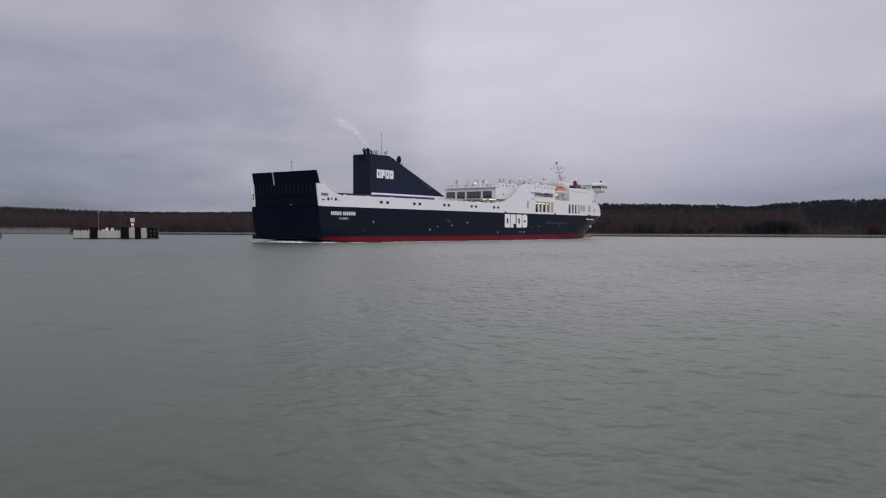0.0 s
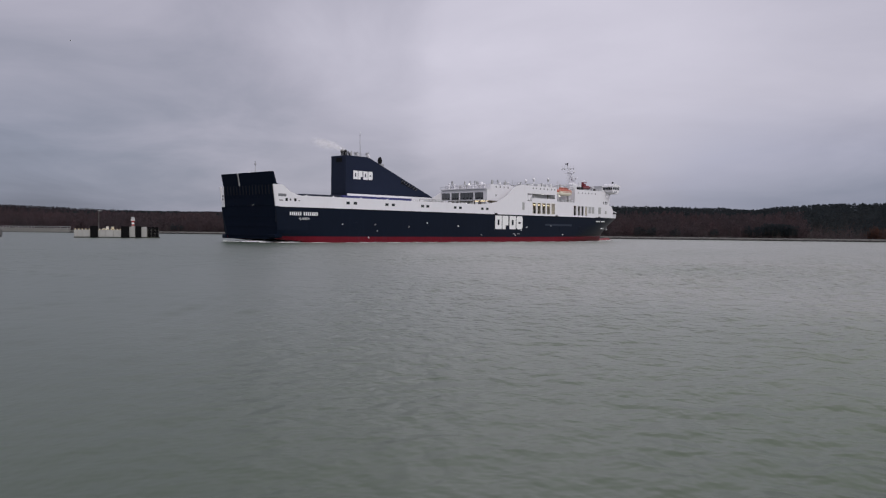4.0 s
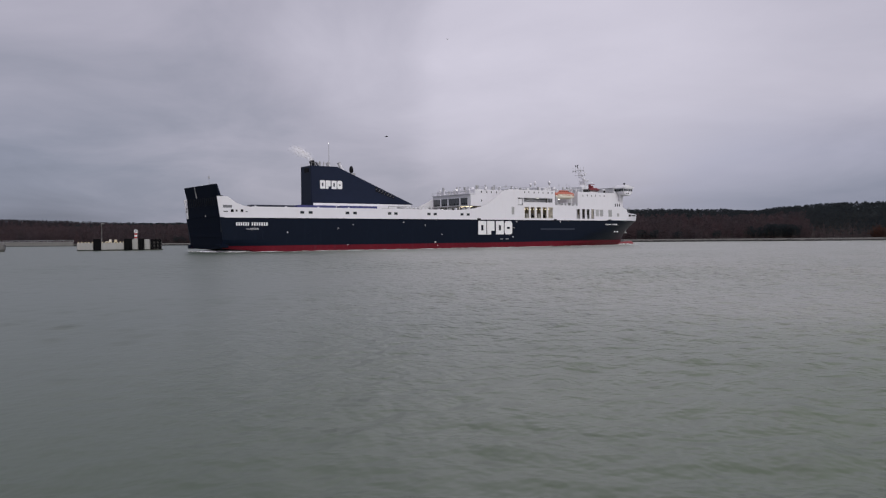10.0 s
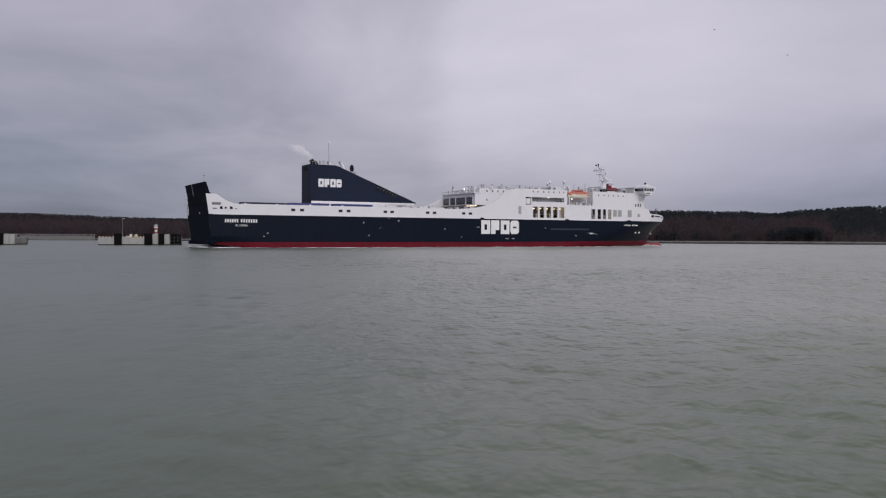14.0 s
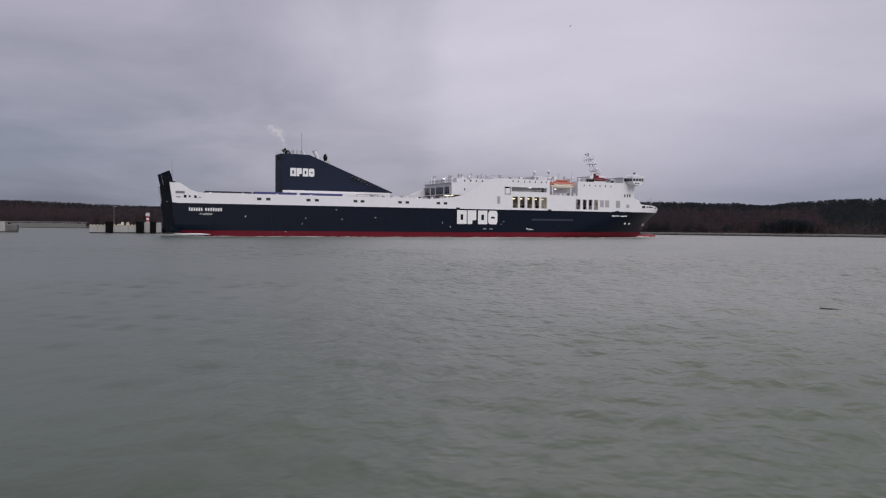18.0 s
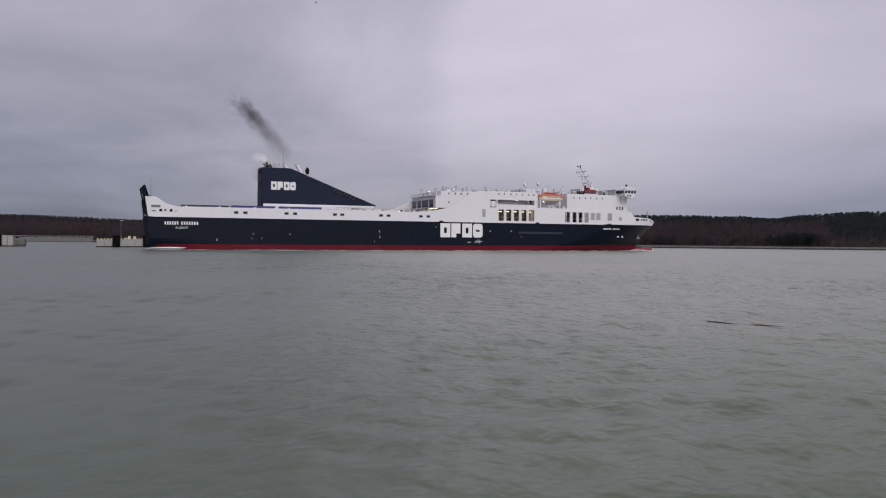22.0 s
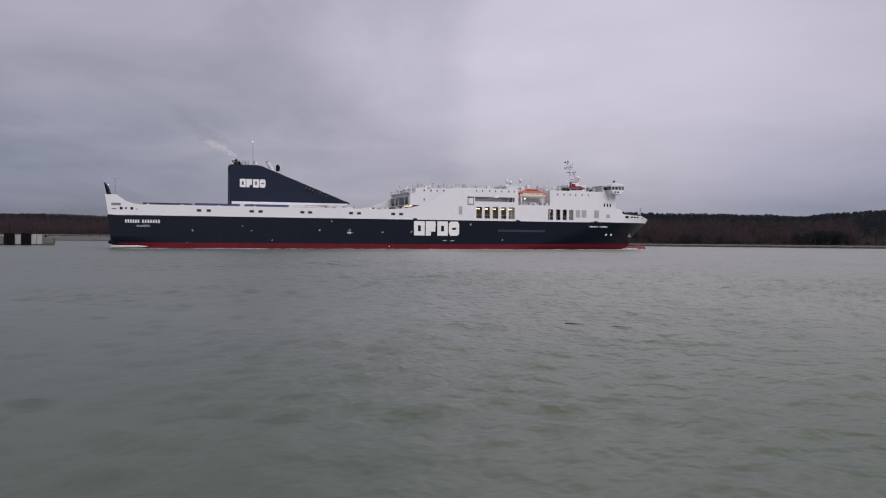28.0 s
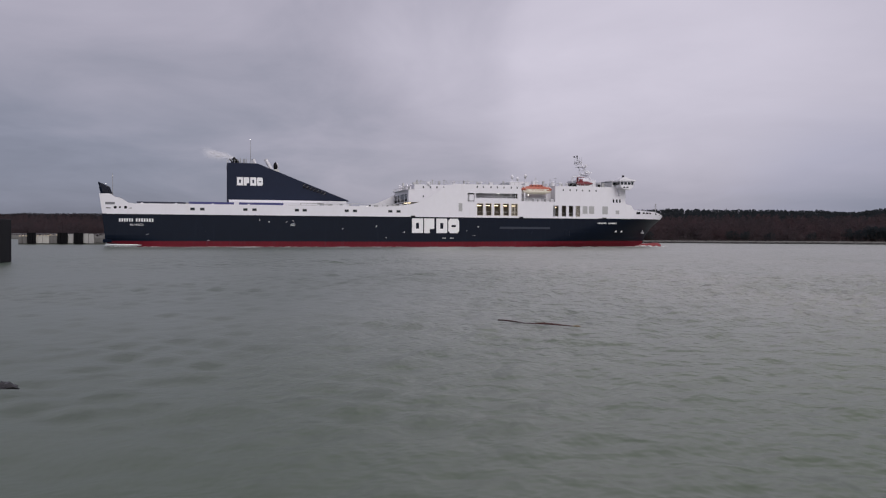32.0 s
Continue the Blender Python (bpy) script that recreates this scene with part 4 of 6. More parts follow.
# white bulwarks with the stern shoulders and the swept-up sides of the accommodation
AFT_SIDE = [(0.75, 10.2), (84, 10.2), (108, 10.2), (112, 10.2), (112, 21.35), (110.0, 21.0), (108.2, 20.2), (106.6, 19.1), (105.0, 17.8), (103.0, 16.6),
            (100.6, 15.4), (98.2, 14.7), (95.5, 14.1), (91, 13.6), (85, 13.3), (25, 13.25), (10.2, 13.3), (8.0, 13.6), (5.9, 14.3), (4.4, 15.3), (3.2, 16.1), (2.6, 16.25), (-0.15, 16.25)]
# the port side climbs earlier, along the stairway to the aft house
PORT_SIDE = AFT_SIDE[:5] + [(108, 21.2), (104, 20.7), (100, 19.7), (97.5, 18.9), (95.4, 18.0), (92.6, 16.6), (90, 15.6), (87, 14.8), (84, 14.2), (80, 13.7), (75, 13.3)] + AFT_SIDE[15:]
for s in (-1, 1):
    y0, y1 = (-13.32, -13.0) if s < 0 else (13.0, 13.32)
    b = part("side_bulwark", Geo().prism(AFT_SIDE if s < 0 else PORT_SIDE, y0, y1), WHITE, ferry, "white bulwark sweeping up to the accommodation")
    out = -13.35 if s < 0 else 13.35
    inn = -13.30 if s < 0 else 13.30
    ya, yb = min(out, inn), max(out, inn)
    for x in (26.3, 29.2, 42.3, 45.1, 58.4, 60.9, 74.5, 77.2, 89.0, 91.8):
        w = part("bulwark_window", Geo().box(x, x + 1.25, ya, yb, 11.5, 12.2), GLASS, b)
        part("window_frame", Geo().box(x - 0.12, x + 1.37, ya + 0.008, yb - 0.008, 11.38, 12.32), LOUVRE, w)
    for x0, x1, z0, z1 in ((1.6, 4.3, 12.95, 13.7), (1.8, 3.1, 11.75, 12.0), (4.0, 4.8, 11.7, 12.5), (5.45, 6.0, 11.85, 12.4), (7.0, 7.8, 11.7, 12.5), (8.5, 9.1, 11.8, 12.0)):
        part("mooring_port", Geo().box(x0, x1, ya, yb, z0, z1), RIB_GREY if z0 > 12.9 else DARK, b)
part("rub_shadow_rail", Geo().box(10.5, 84, -13.2, -13.1, 13.25, 13.4), WHITE, ferry)
part("stern_cheek", Geo().box(0.5, 2.6, 12.0, 13.0, 10.2, 16.2), WHITE, ferry, "white stern corner beside the ramp", bevel=0.1)
for z in (12.2, 13.2):
    part("corner_port", Geo().box(0.45, 0.52, 12.2, 12.7, z, z + 0.55), DARK, ferry)

# stern ramp, folded up
ramp = part("stern_ramp", Geo().prism([(1.5, 1.9), (2.1, 1.9), (1.6, 16.5), (0.35, 16.5)], -13.1, 11.9), RAMP, ferry, "black folded stern ramp filling the stern")
for y0, y1 in ((-13.4, 3.2), (4.0, 12.0)):
    part("ramp_flap", Geo().prism([(0.3, 16.3), (1.05, 16.2), (-0.05, 19.65), (-0.45, 19.75)], y0, y1), RAMP, ramp, "upper flap folded aft")
# Pale bar added in the slit, standing for the bright sky behind.
part("ramp_gap_bar", Geo().prism([(0.2, 16.2), (0.6, 16.2), (0.0, 19.6), (-0.4, 19.6)], 3.35, 3.75), LOUVRE, ramp)
for y in np.linspace(-12.2, 11.2, 16):
    part("ramp_rib", Geo().prism([(0.35, 13.6), (0.75, 13.6), (0.45, 16.2), (0.15, 15.9)], y - 0.10, y + 0.10), RAMP_RIB, ramp)
for z in (4.5, 7.5, 10.5, 12.9):
    part("ramp_beam", Geo().box(1.48 - 0.075 * z, 1.75, -13.0, 11.8, z, z + 0.25), RAMP, ramp)
part("ramp_lamp", Geo().ball((0.58, -2.8, 10.7), 0.08, 0.10, 0.08, 8, 6), LAMP_WHITE, ramp, "small white ramp lamp")
part("stern_light", Geo().ball((0.3, -1.3, 19.9), 0.09, 0.09, 0.09, 8, 6), LAMP_WHITE, ramp, "white stern light")
sm = part("stern_mast", Geo().tube((2.3, -1.3, 10.2), (2.3, -1.3, 23.2), 0.14, 0.07), STEEL, ferry)
part("mast_lamp", Geo().box(2.1, 2.5, -1.5, -1.1, 22.2, 22.6), STEEL, sm)

# painted marks: plain blocks and bars
def wordmark(x0, x1, z0, z1, y, parent, label):
    """Four plain white blocks in a row: slotted, notched, slotted, slit."""
    w, hgt, c = (x1 - x0) / 4.3, z1 - z0, 0.16

    def shape(a, pieces):
        g = Geo()
        for pts in pieces:
            g.add([(a + px * w, y - 0.03, z0 + pz * hgt) for px, pz in pts] + [(a + px * w, y, z0 + pz * hgt) for px, pz in pts],
                  [tuple(range(len(pts)))] + [(i, i + len(pts), (i + 1) % len(pts) + len(pts), (i + 1) % len(pts)) for i in range(len(pts))])
        part("mark_block", g, LOGO_WHITE, parent, label)

    slotted = [[(0, 0), (0.36, 0), (0.36, 1), (0, 1)], [(0.36, 0), (0.64, 0), (0.64, 0.30), (0.36, 0.30)],
               [(0.64, 0), (1, 0), (1, 1), (0.64, 1)], [(0.36, 0.70), (0.64, 0.70), (0.64, 1), (0.36, 1)]]
    notched = [[(0, 0), (0.50, 0), (0.50, 1), (0, 1)], [(0.50, 0.28), (0.92, 0.28), (0.92, 1), (0.50, 1)]]
    slit = [[(c, 0), (1 - c, 0), (1, c), (1, 0.42), (0, 0.42), (0, c)], [(0, 0.42), (0.30, 0.42), (0.30, 0.56), (0, 0.56)], [(0.70, 0.42), (1, 0.42), (1, 0.56), (0.70, 0.56)],
            [(0, 0.56), (1, 0.56), (1, 1 - c), (1 - c, 1), (c, 1), (0, 1 - c)]]
    for i, pieces in enumerate((slotted, notched, slotted, slit)):
        shape(x0 + i * w * 1.1, pieces)


wordmark(97.0, 113.4, 4.7, 9.6, -13.34, hull, "plain white painted block")
def bars(name, x0, x1, z0, z1, count, y0, y1):
    """One word as a row of plain upright bars."""
    g, step = Geo(), (x1 - x0) / count
    for k in range(count):
        ya = y0 + (y1 - y0) * k / count
        g.box(x0 + k * step, x0 + (k + 0.6) * step, ya - 0.05, ya + 0.02, z0, z1)
    part(name, g, LOGO_WHITE, hull, "row of plain white painted bars")


bars("name_bar", 5.5, 9.8, 7.75, 8.75, 6, -13.34, -13.34)
bars("name_bar", 10.35, 15.7, 7.75, 8.75, 7, -13.34, -13.34)
bars("bow_name_bar", 164.7, 168.3, 8.25, 8.75, 6, -13.32, -13.3)
bars("bow_name_bar", 168.9, 172.4, 8.25, 8.75, 7, -13.28, -12.9)


def lettering(text, size, m, mat, parent, label):
    c = bpy.data.curves.new("port_name", "FONT")
    c.body, c.size, c.align_x, c.extrude = text, size, "CENTER", 0.01
    tmp = bpy.data.objects.new("port_name", c)
    me = bpy.data.meshes.new_from_object(tmp)
    bpy.data.objects.remove(tmp)
    me.materials.clear()
    me.materials.append(mat)
    ob = new("port_name", me)
    ob.parent, ob.matrix_basis = parent, m
    return tagged(ob, label)


lettering("KLAIPEDA", 0.85, pose(10.6, -13.35, 6.55, 90), LOGO_WHITE, hull, "white painted port name")
for x in (107.5, 110.2):
    part("draught_bar", Geo().box(x, x + 1.3, -13.36, -13.3, 2.9, 3.2), STEEL, hull)
part("faded_bar", Geo().box(128, 146.5, -13.35, -13.3, 6.3, 7.0), material("faded_blue_paint", (0.015, 0.022, 0.040), 0.5), hull, "faded painted-over lettering bar")
for x in (173.1, 175.8):
    y = -half_beam(x, 5.7)
    part("bow_mark", Geo().box(x - 0.35, x + 0.35, y - 0.12, y + 0.1, 5.3, 6.2), LOGO_WHITE, hull)
y = -half_beam(187.0, 6.0)
anchor = part("anchor", Geo().box(186.4, 187.6, y - 0.35, y + 0.2, 4.9, 5.4).box(186.85, 187.15, y - 0.3, y + 0.2, 5.3, 7.0), STEEL, hull, "anchor housed in its hawse")

# main accommodation block: outer side wall with real openings
OPENINGS = [(119.8, 121.9), (122.9, 124.9), (126.0, 128.1), (129.2, 131.2), (132.2, 134.4)]
OPENINGS_FWD = [(147.7, 149.7), (150.9, 152.6), (153.6, 155.2), (156.2, 157.9)]
HOLES = [(a, b, 10.9, 14.9) for a, b in OPENINGS] + [(a, b, 10.8, 14.55) for a, b in OPENINGS_FWD] + \
        [(119.3, 134.4, 16.8, 18.4), (116.4, 118.8, 15.6, 18.4), (135.8, 148.4, 15.9, 21.4)]
wall = part("side_wall", Geo().panel(112, 175.5, 10.2, 21.4, -13.32, -13.0, HOLES), WHITE, ferry, "white accommodation side with deck openings")
part("side_wall", Geo().box(112, 175.5, 13.0, 13.32, 10.2, 21.4), WHITE, ferry, "white accommodation side")
part("inner_wall", Geo().box(112, 175, -9.3, -9.1, 10.2, 21.3), INNER, ferry, "cream wall inside the side deck, shade put into its colour")
part("promenade_deck", Geo().box(112, 135.7, -13.0, -9.3, 15.1, 15.4), DECK, ferry)
part("side_deck_head", Geo().box(112, 135.7, -13.0, -9.3, 18.7, 18.9), WHITE, ferry)
part("side_deck_head", Geo().box(148.5, 175, -13.0, -9.3, 15.1, 15.4), WHITE, ferry)
part("boat_deck", Geo().box(135.7, 148.5, -13.28, -9.3, 15.5, 15.8), DECK, ferry)
for x in (135.7, 148.4):
    part("bulkhead", Geo().box(x, x + 0.12, -13.0, -9.3, 10.2, 21.3), WHITE, ferry)
part("bulkhead", Geo().box(112.0, 112.1, -13.0, -9.3, 10.2, 21.3), WHITE, ferry)
part("roof_deck", Geo().box(112, 135.7, -13.2, 13.2, 21.2, 21.4), DECK, ferry)
part("roof_deck", Geo().box(135.7, 148.5, -9.2, 13.2, 21.2, 21.4), DECK, ferry)
part("roof_deck", Geo().box(148.5, 175.5, -13.0, 13.2, 21.2, 21.4), DECK, ferry)
for lst, z0, z1 in ((OPENINGS, 10.9, 14.9), (OPENINGS_FWD, 10.8, 14.55)):
    for i, (a, b) in enumerate(lst):
        fr = Geo().box(a - 0.1, a, -13.38, -12.95, z0, z1).box(b, b + 0.1, -13.38, -12.95, z0, z1).box(a - 0.1, b + 0.1, -13.38, -12.95, z1, z1 + 0.12).box(a - 0.1, b + 0.1, -13.38, -12.95, z0 - 0.12, z0)
        f = part("opening_frame", fr, CREAM if a < 140 else WHITE, wall, "pale frame of a tall deck opening")
        part("opening_rail", Geo().box(a, b, -13.2, -13.12, z0 + 1.1, z0 + 1.2), STEEL, f)
        if b > 132 and a < 134 or i == 3 and a > 150:
            for k in (1, 2, 3):
                x = a + (b - a) * k / 4
                part("opening_bar", Geo().box(x - 0.06, x + 0.06, -13.25, -13.1, z0, z1), CREAM, f)
        if a < 140 or i == 0:
            part("deck_lamp", Geo().box(a + 0.2, b - 0.1, -11.6, -11.2, z1 - 0.75, z1 - 0.5), LAMP_WARM, f, "glowing warm deck lamp")
        part("deck_store", Geo().box(a + 0.15, a + 1.25, -10.6, -9.4, z0 - 0.6, z0 + 1.7), LOUVRE if i % 2 else DARK, f, bevel=0.08)
part("promenade_rail", Geo().box(119.3, 134.4, -13.2, -13.1, 17.45, 17.55), STEEL, wall)
for x in np.linspace(121, 133.6, 9):
    part("promenade_stanchion", Geo().box(x - 0.06, x + 0.06, -13.2, -13.08, 16.8, 18.4 if x > 130.5 else 17.5), WHITE, wall)
part("promenade_lamp", Geo().box(127.4, 128.3, -12.2, -11.9, 18.35, 18.6), LAMP_WHITE, wall, "white promenade lamp")
part("recess_lining", Geo().box(135.85, 148.35, -9.42, -9.32, 15.8, 21.3), WHITE, ferry)
part("promenade_lining", Geo().box(118.9, 134.6, -9.42, -9.32, 15.4, 18.7), WHITE, ferry)
for x in (96.6, 135.0, 166.5):
    part("shell_chock", Geo().box(x, x + 1.5, -13.5, -13.3, 9.95, 10.5), DARK, hull)
niche = part("raft_niche_frame", Geo().box(116.2, 116.4, -13.42, -13.0, 15.4, 18.6).box(118.8, 119.0, -13.42, -13.0, 15.4, 18.6).box(116.2, 119.0, -13.42, -13.0, 18.4, 18.6).box(116.2, 119.0, -13.42, -13.0, 15.4, 15.6), WHITE, wall)
part("niche_back", Geo().box(116.2, 119.0, -11.7, -11.6, 15.4, 18.6), DARK, niche)
part("raft_canister", Geo().box(116.75, 118.75, -13.3, -11.8, 15.65, 17.95), WHITE, niche, "white life raft canister", bevel=0.3)


def louvre(x0, x1, z0, z1):
    g = part("louvre_panel", Geo().box(x0, x1, -13.36, -13.31, z0, z1), LOUVRE, wall, "grey louvred vent")
    n = max(3, int((z1 - z0) / 0.34))
    for i in range(n):
        z = z0 + (i + 0.5) * (z1 - z0) / n
        part("slat", Geo().box(x0 + 0.1, x1 - 0.1, -13.44, -13.36, z - 0.05, z + 0.05), STEEL, g)


for q in ((113.2, 114.5, 12.1, 14.9), (158.9, 160.7, 11.8, 14.5), (161.3, 163.3, 11.8, 14.5), (166.5, 168.6, 11.7, 14.5), (171.7, 173.1, 11.8, 13.1)):
    louvre(*q)


def small_window(x, z, w=0.42, hh=0.62, y=-13.36):
    p = part("cabin_window", Geo().box(x - w / 2, x + w / 2, y, y + 0.06, z - hh / 2, z + hh / 2), GLASS, wall, bevel=0.02)
    part("window_frame", Geo().box(x - w / 2 - 0.1, x + w / 2 + 0.1, y + 0.015, y + 0.055, z - hh / 2 - 0.1, z + hh / 2 + 0.1), WHITE, p)


for x in (119.8, 122.0, 124.7, 127.0, 129.4, 132.1, 134.2):
    small_window(x, 20.5)
for x in (151.4, 154.0, 156.5, 158.8, 161.4, 164.0):
    small_window(x, 20.0)
for x in (170.8, 172.1, 173.3):
    small_window(x, 16.5, 0.6, 1.2)

# lifeboat hanging in its recess
lb = Geo()
for a, b, r0, r1 in ((135.9, 137.2, 0.2, 1.0), (137.2, 139.8, 1.0, 1.25), (139.8, 144, 1.25, 1.25), (144, 146.4, 1.25, 0.95), (146.4, 147.5, 0.95, 0.15)):
    lb.tube((a, -12.3, 20.1), (b, -12.3, 20.1), r0, r1, 12)
boat = part("lifeboat", lb, ORANGE, ferry, "orange enclosed lifeboat with a cream underside")
cabin = part("boat_cabin", Geo().box(139.2, 144.0, -13.0, -11.6, 20.9, 21.75), ORANGE, boat, bevel=0.3)
for x in (139.8, 141.0, 142.2, 143.2):
    part("cabin_window", Geo().box(x, x + 0.45, -13.04, -12.98, 21.2, 21.5), GLASS, cabin)
lk = Geo()
for a, b, r0, r1 in ((136.6, 138.6, 0.5, 1.1), (138.6, 144.6, 1.1, 1.1), (144.6, 146.8, 1.1, 0.5)):
    lk.tube((a, -12.5, 19.45), (b, -12.5, 19.45), r0, r1, 10)
part("boat_keel", lk, CREAM, boat, "cream lifeboat underside")
part("boat_band", Geo().box(137.4, 146.0, -13.62, -13.2, 19.95, 20.2), CREAM, boat)
for x in (137.2, 145.4):
    d = part("davit", Geo().box(x - 0.2, x + 0.2, -13.0, -12.5, 15.8, 21.9).box(x - 0.2, x + 0.2, -13.2, -10.0, 21.7, 22.1), WHITE, ferry, "white lifeboat davit")
    part("davit_winch", Geo().box(x - 0.5, x + 0.5, -12.4, -11.4, 15.8, 17.0), STEEL, d, bevel=0.15)
part("boat_deck_lamp", Geo().ball((138.7, -12.6, 18.2), 0.25, 0.2, 0.25, 10, 6), LAMP_WHITE, ferry, "bright white boat deck lamp")
rail = part("boat_deck_rail", Geo().box(135.9, 148.3, -13.25, -13.18, 16.8, 16.88).box(135.9, 148.3, -13.25, -13.18, 16.3, 16.36), STEEL, ferry)
for x in np.linspace(136.2, 148.0, 11):
    part("rail_post", Geo().box(x - 0.04, x + 0.04, -13.26, -13.17, 15.8, 16.88), STEEL, rail)
for x in (140.5, 142.2, 146.8):
    part("deck_locker", Geo().box(x, x + 1.1, -12.9, -11.9, 15.8, 16.8), WHITE, ferry, bevel=0.1)

# front of the block and forecastle
part("front_wall", Geo().prism([(175.4, 10.2), (179.3, 10.2), (179.0, 13.6), (178.2, 14.9), (176.2, 15.4), (175.6, 16.0), (175.4, 21.4)], -12.9, 12.9), WHITE, ferry, "white stepped accommodation front")
bw = Geo()
xs = np.concatenate([np.linspace(179.0, 192, 14), np.linspace(193, stem(10.2) - 0.02, 9)])
for s in (-1, 1):
    top = [min(13.4, 13.35 - max(0, x - 180.0) * 0.045 - max(0, x - 190) * 0.17) for x in xs]
    low = [(x, s * half_beam(x, 10.2), 10.2) for x in xs]
    flare = [(x + 0.08 * max(0, x - 185) * 0.9, s * (half_beam(x, 10.2) + 0.15), z) for x, z in zip(xs, top)]
    inner = [(p[0] - 0.2, p[1] - s * 0.35, p[2]) for p in flare]
    foot = [(p[0] - 0.2, p[1] - s * 0.35, 10.1) for p in low]
    n = len(xs)
    order = [(i, i + 1) for i in range(n - 1)]
    fs = []
    for r in range(3):
        for i, j in order:
            q = (r * n + i, r * n + j, (r + 1) * n + j, (r + 1) * n + i)
            fs.append(q if s < 0 else q[::-1])
    bw.add(low + flare + inner + foot, fs)
bulwark = part("bow_bulwark", bw, WHITE, ferry, "white flared bow bulwark")
for x, w, z0, z1 in ((181.3, 0.9, 11.9, 12.75), (184.1, 0.5, 12.1, 12.6), (185.7, 0.7, 12.1, 12.6), (187.4, 0.6, 12.1, 12.6), (190.6, 0.6, 11.9, 12.4), (193.2, 0.4, 11.6, 12.0)):
    y = -half_beam(x, 10.2) - 0.12
    part("fairlead", Geo().box(x - w, x + w, y - 0.14, y + 0.2, z0, z1), DARK, bulwark)
fm = part("foremast", Geo().tube((195.2, 0, 10.1), (195.2, 0, 16.4), 0.18, 0.08).box(195.1, 195.3, -0.8, 0.8, 15.2, 15.35), STEEL, ferry)
part("foremast_lamp", Geo().box(195.0, 195.4, -0.2, 0.2, 15.8, 16.2), STEEL, fm)
for y in (-4, 4):
    part("windlass", Geo().box(183, 186, y - 1.6, y + 1.6, 10.1, 11.6), DARK, ferry, bevel=0.2)

# bridge with wings
bridge = part("bridge", Geo().box(170.4, 176.4, -12.9, 12.9, 21.4, 23.5), WHITE, ferry, "white wheelhouse deck with dark windows", bevel=0.1)
part("bridge_roof", Geo().box(169.9, 176.9, -13.2, 13.2, 23.5, 23.75), WHITE, bridge)
part("front_window_band", Geo().box(176.38, 176.46, -12.4, 12.4, 22.2, 23.2), GLASS, bridge)
for s in (-1, 1):
    y0, y1 = sorted((s * 12.9, s * 17.3))
    w = part("bridge_wing", Geo().prism([(171.6, 21.2), (172.6, 20.6), (175.2, 20.3), (176.6, 21.4), (177.0, 23.4), (171.2, 23.4)], y0, y1), WHITE, ferry, "white overhanging bridge wing", bevel=0.12)
    part("wing_roof", Geo().prism([(171.0, 23.4), (177.5, 23.4), (177.2, 23.75), (173.4, 24.7), (172.6, 24.75), (171.4, 24.0)], y0 - 0.3, y1 + 0.3), WHITE, w)
    part("wing_strut", Geo().prism([(172.6, 18.6), (173.2, 18.6), (175.0, 20.4), (172.6, 20.6)], *sorted((s * 13.0, s * 14.2))), WHITE, w)
    o = s * 17.3
    for x0, x1 in ((171.6, 172.6), (172.9, 174.0), (174.3, 175.4), (175.7, 176.5)):
        part("wing_window", Geo().box(x0, x1, min(o, o + s * 0.05), max(o, o + s * 0.05), 22.1, 23.1), GLASS, w)
    for x0, x1 in ((172.6, 173.3), (173.7, 174.5)):
        part("wing_window", Geo().box(x0, x1, min(o, o + s * 0.05), max(o, o + s * 0.05), 20.95, 21.45), GLASS, w)
    for k in range(5):
        y = s * (13.3 + k * 0.85)
        part("wing_window", Geo().box(171.14, 171.25, y - 0.3, y + 0.3, 22.1, 23.1), GLASS, w)
    part("wing_light", Geo().box(172.7, 173.3, s * 16.2 - 0.3, s * 16.2 + 0.3, 24.6, 25.5), DARK, w, bevel=0.08)
part("bridge_window", Geo().box(170.6, 171.15, -12.95, -12.89, 22.2, 23.2), GLASS, bridge)

# mast house, radar mast, domes and roof gear
mh = part("mast_house", Geo().box(160.5, 168.2, -4.5, 4.5, 21.4, 24.4), WHITE, ferry, "white house under the radar mast", bevel=0.15)
lattice = Geo()
for foot, top in (((168.2, -0.9, 24.4), (163.2, -0.12, 32.2)), ((168.2, 0.9, 24.4), (163.2, 0.12, 32.2)), ((164.4, 0.0, 24.4), (162.7, 0.0, 32.4))):
    lattice.tube(foot, top, 0.17, 0.10, 6)
for k in range(1, 6):
    u = k / 6
    z = 24.4 + 7.9 * u
    lattice.box(164.4 - 1.7 * u, 168.2 - 5.0 * u, -0.9 + 0.78 * u, 0.9 - 0.78 * u, z - 0.05, z + 0.05)
lattice.prism([(164.4, 24.4), (168.4, 24.4), (166.6, 26.3), (164.2, 26.6)], -0.4, 0.4)
mast = part("radar_mast", lattice, WHITE, ferry, "white raked lattice radar mast")
for x, z, ln in ((165.6, 26.6, 2.6), (164.2, 29.3, 2.0)):
    part("mast_platform", Geo().box(x - 1.6, x + 2.0, -1.6, 1.6, z, z + 0.1), WHITE, mast)
    part("radar_scanner", Geo().box(x + 1.0 - ln / 2, x + 1.0 + ln / 2, -1.9, -1.6, z + 0.65, z + 0.95), WHITE, mast)
    part("radar_pedestal", Geo().tube((x + 1.0, -1.7, z + 0.1), (x + 1.0, -1.7, z + 0.65), 0.25, 0.2), STEEL, mast)
    part("platform_rail", Geo().box(x - 1.6, x + 2.0, -1.62, -1.56, z + 0.95, z + 1.0).box(x - 1.6, x - 1.54, -1.6, 1.6, z + 0.95, z + 1.0), STEEL, mast)
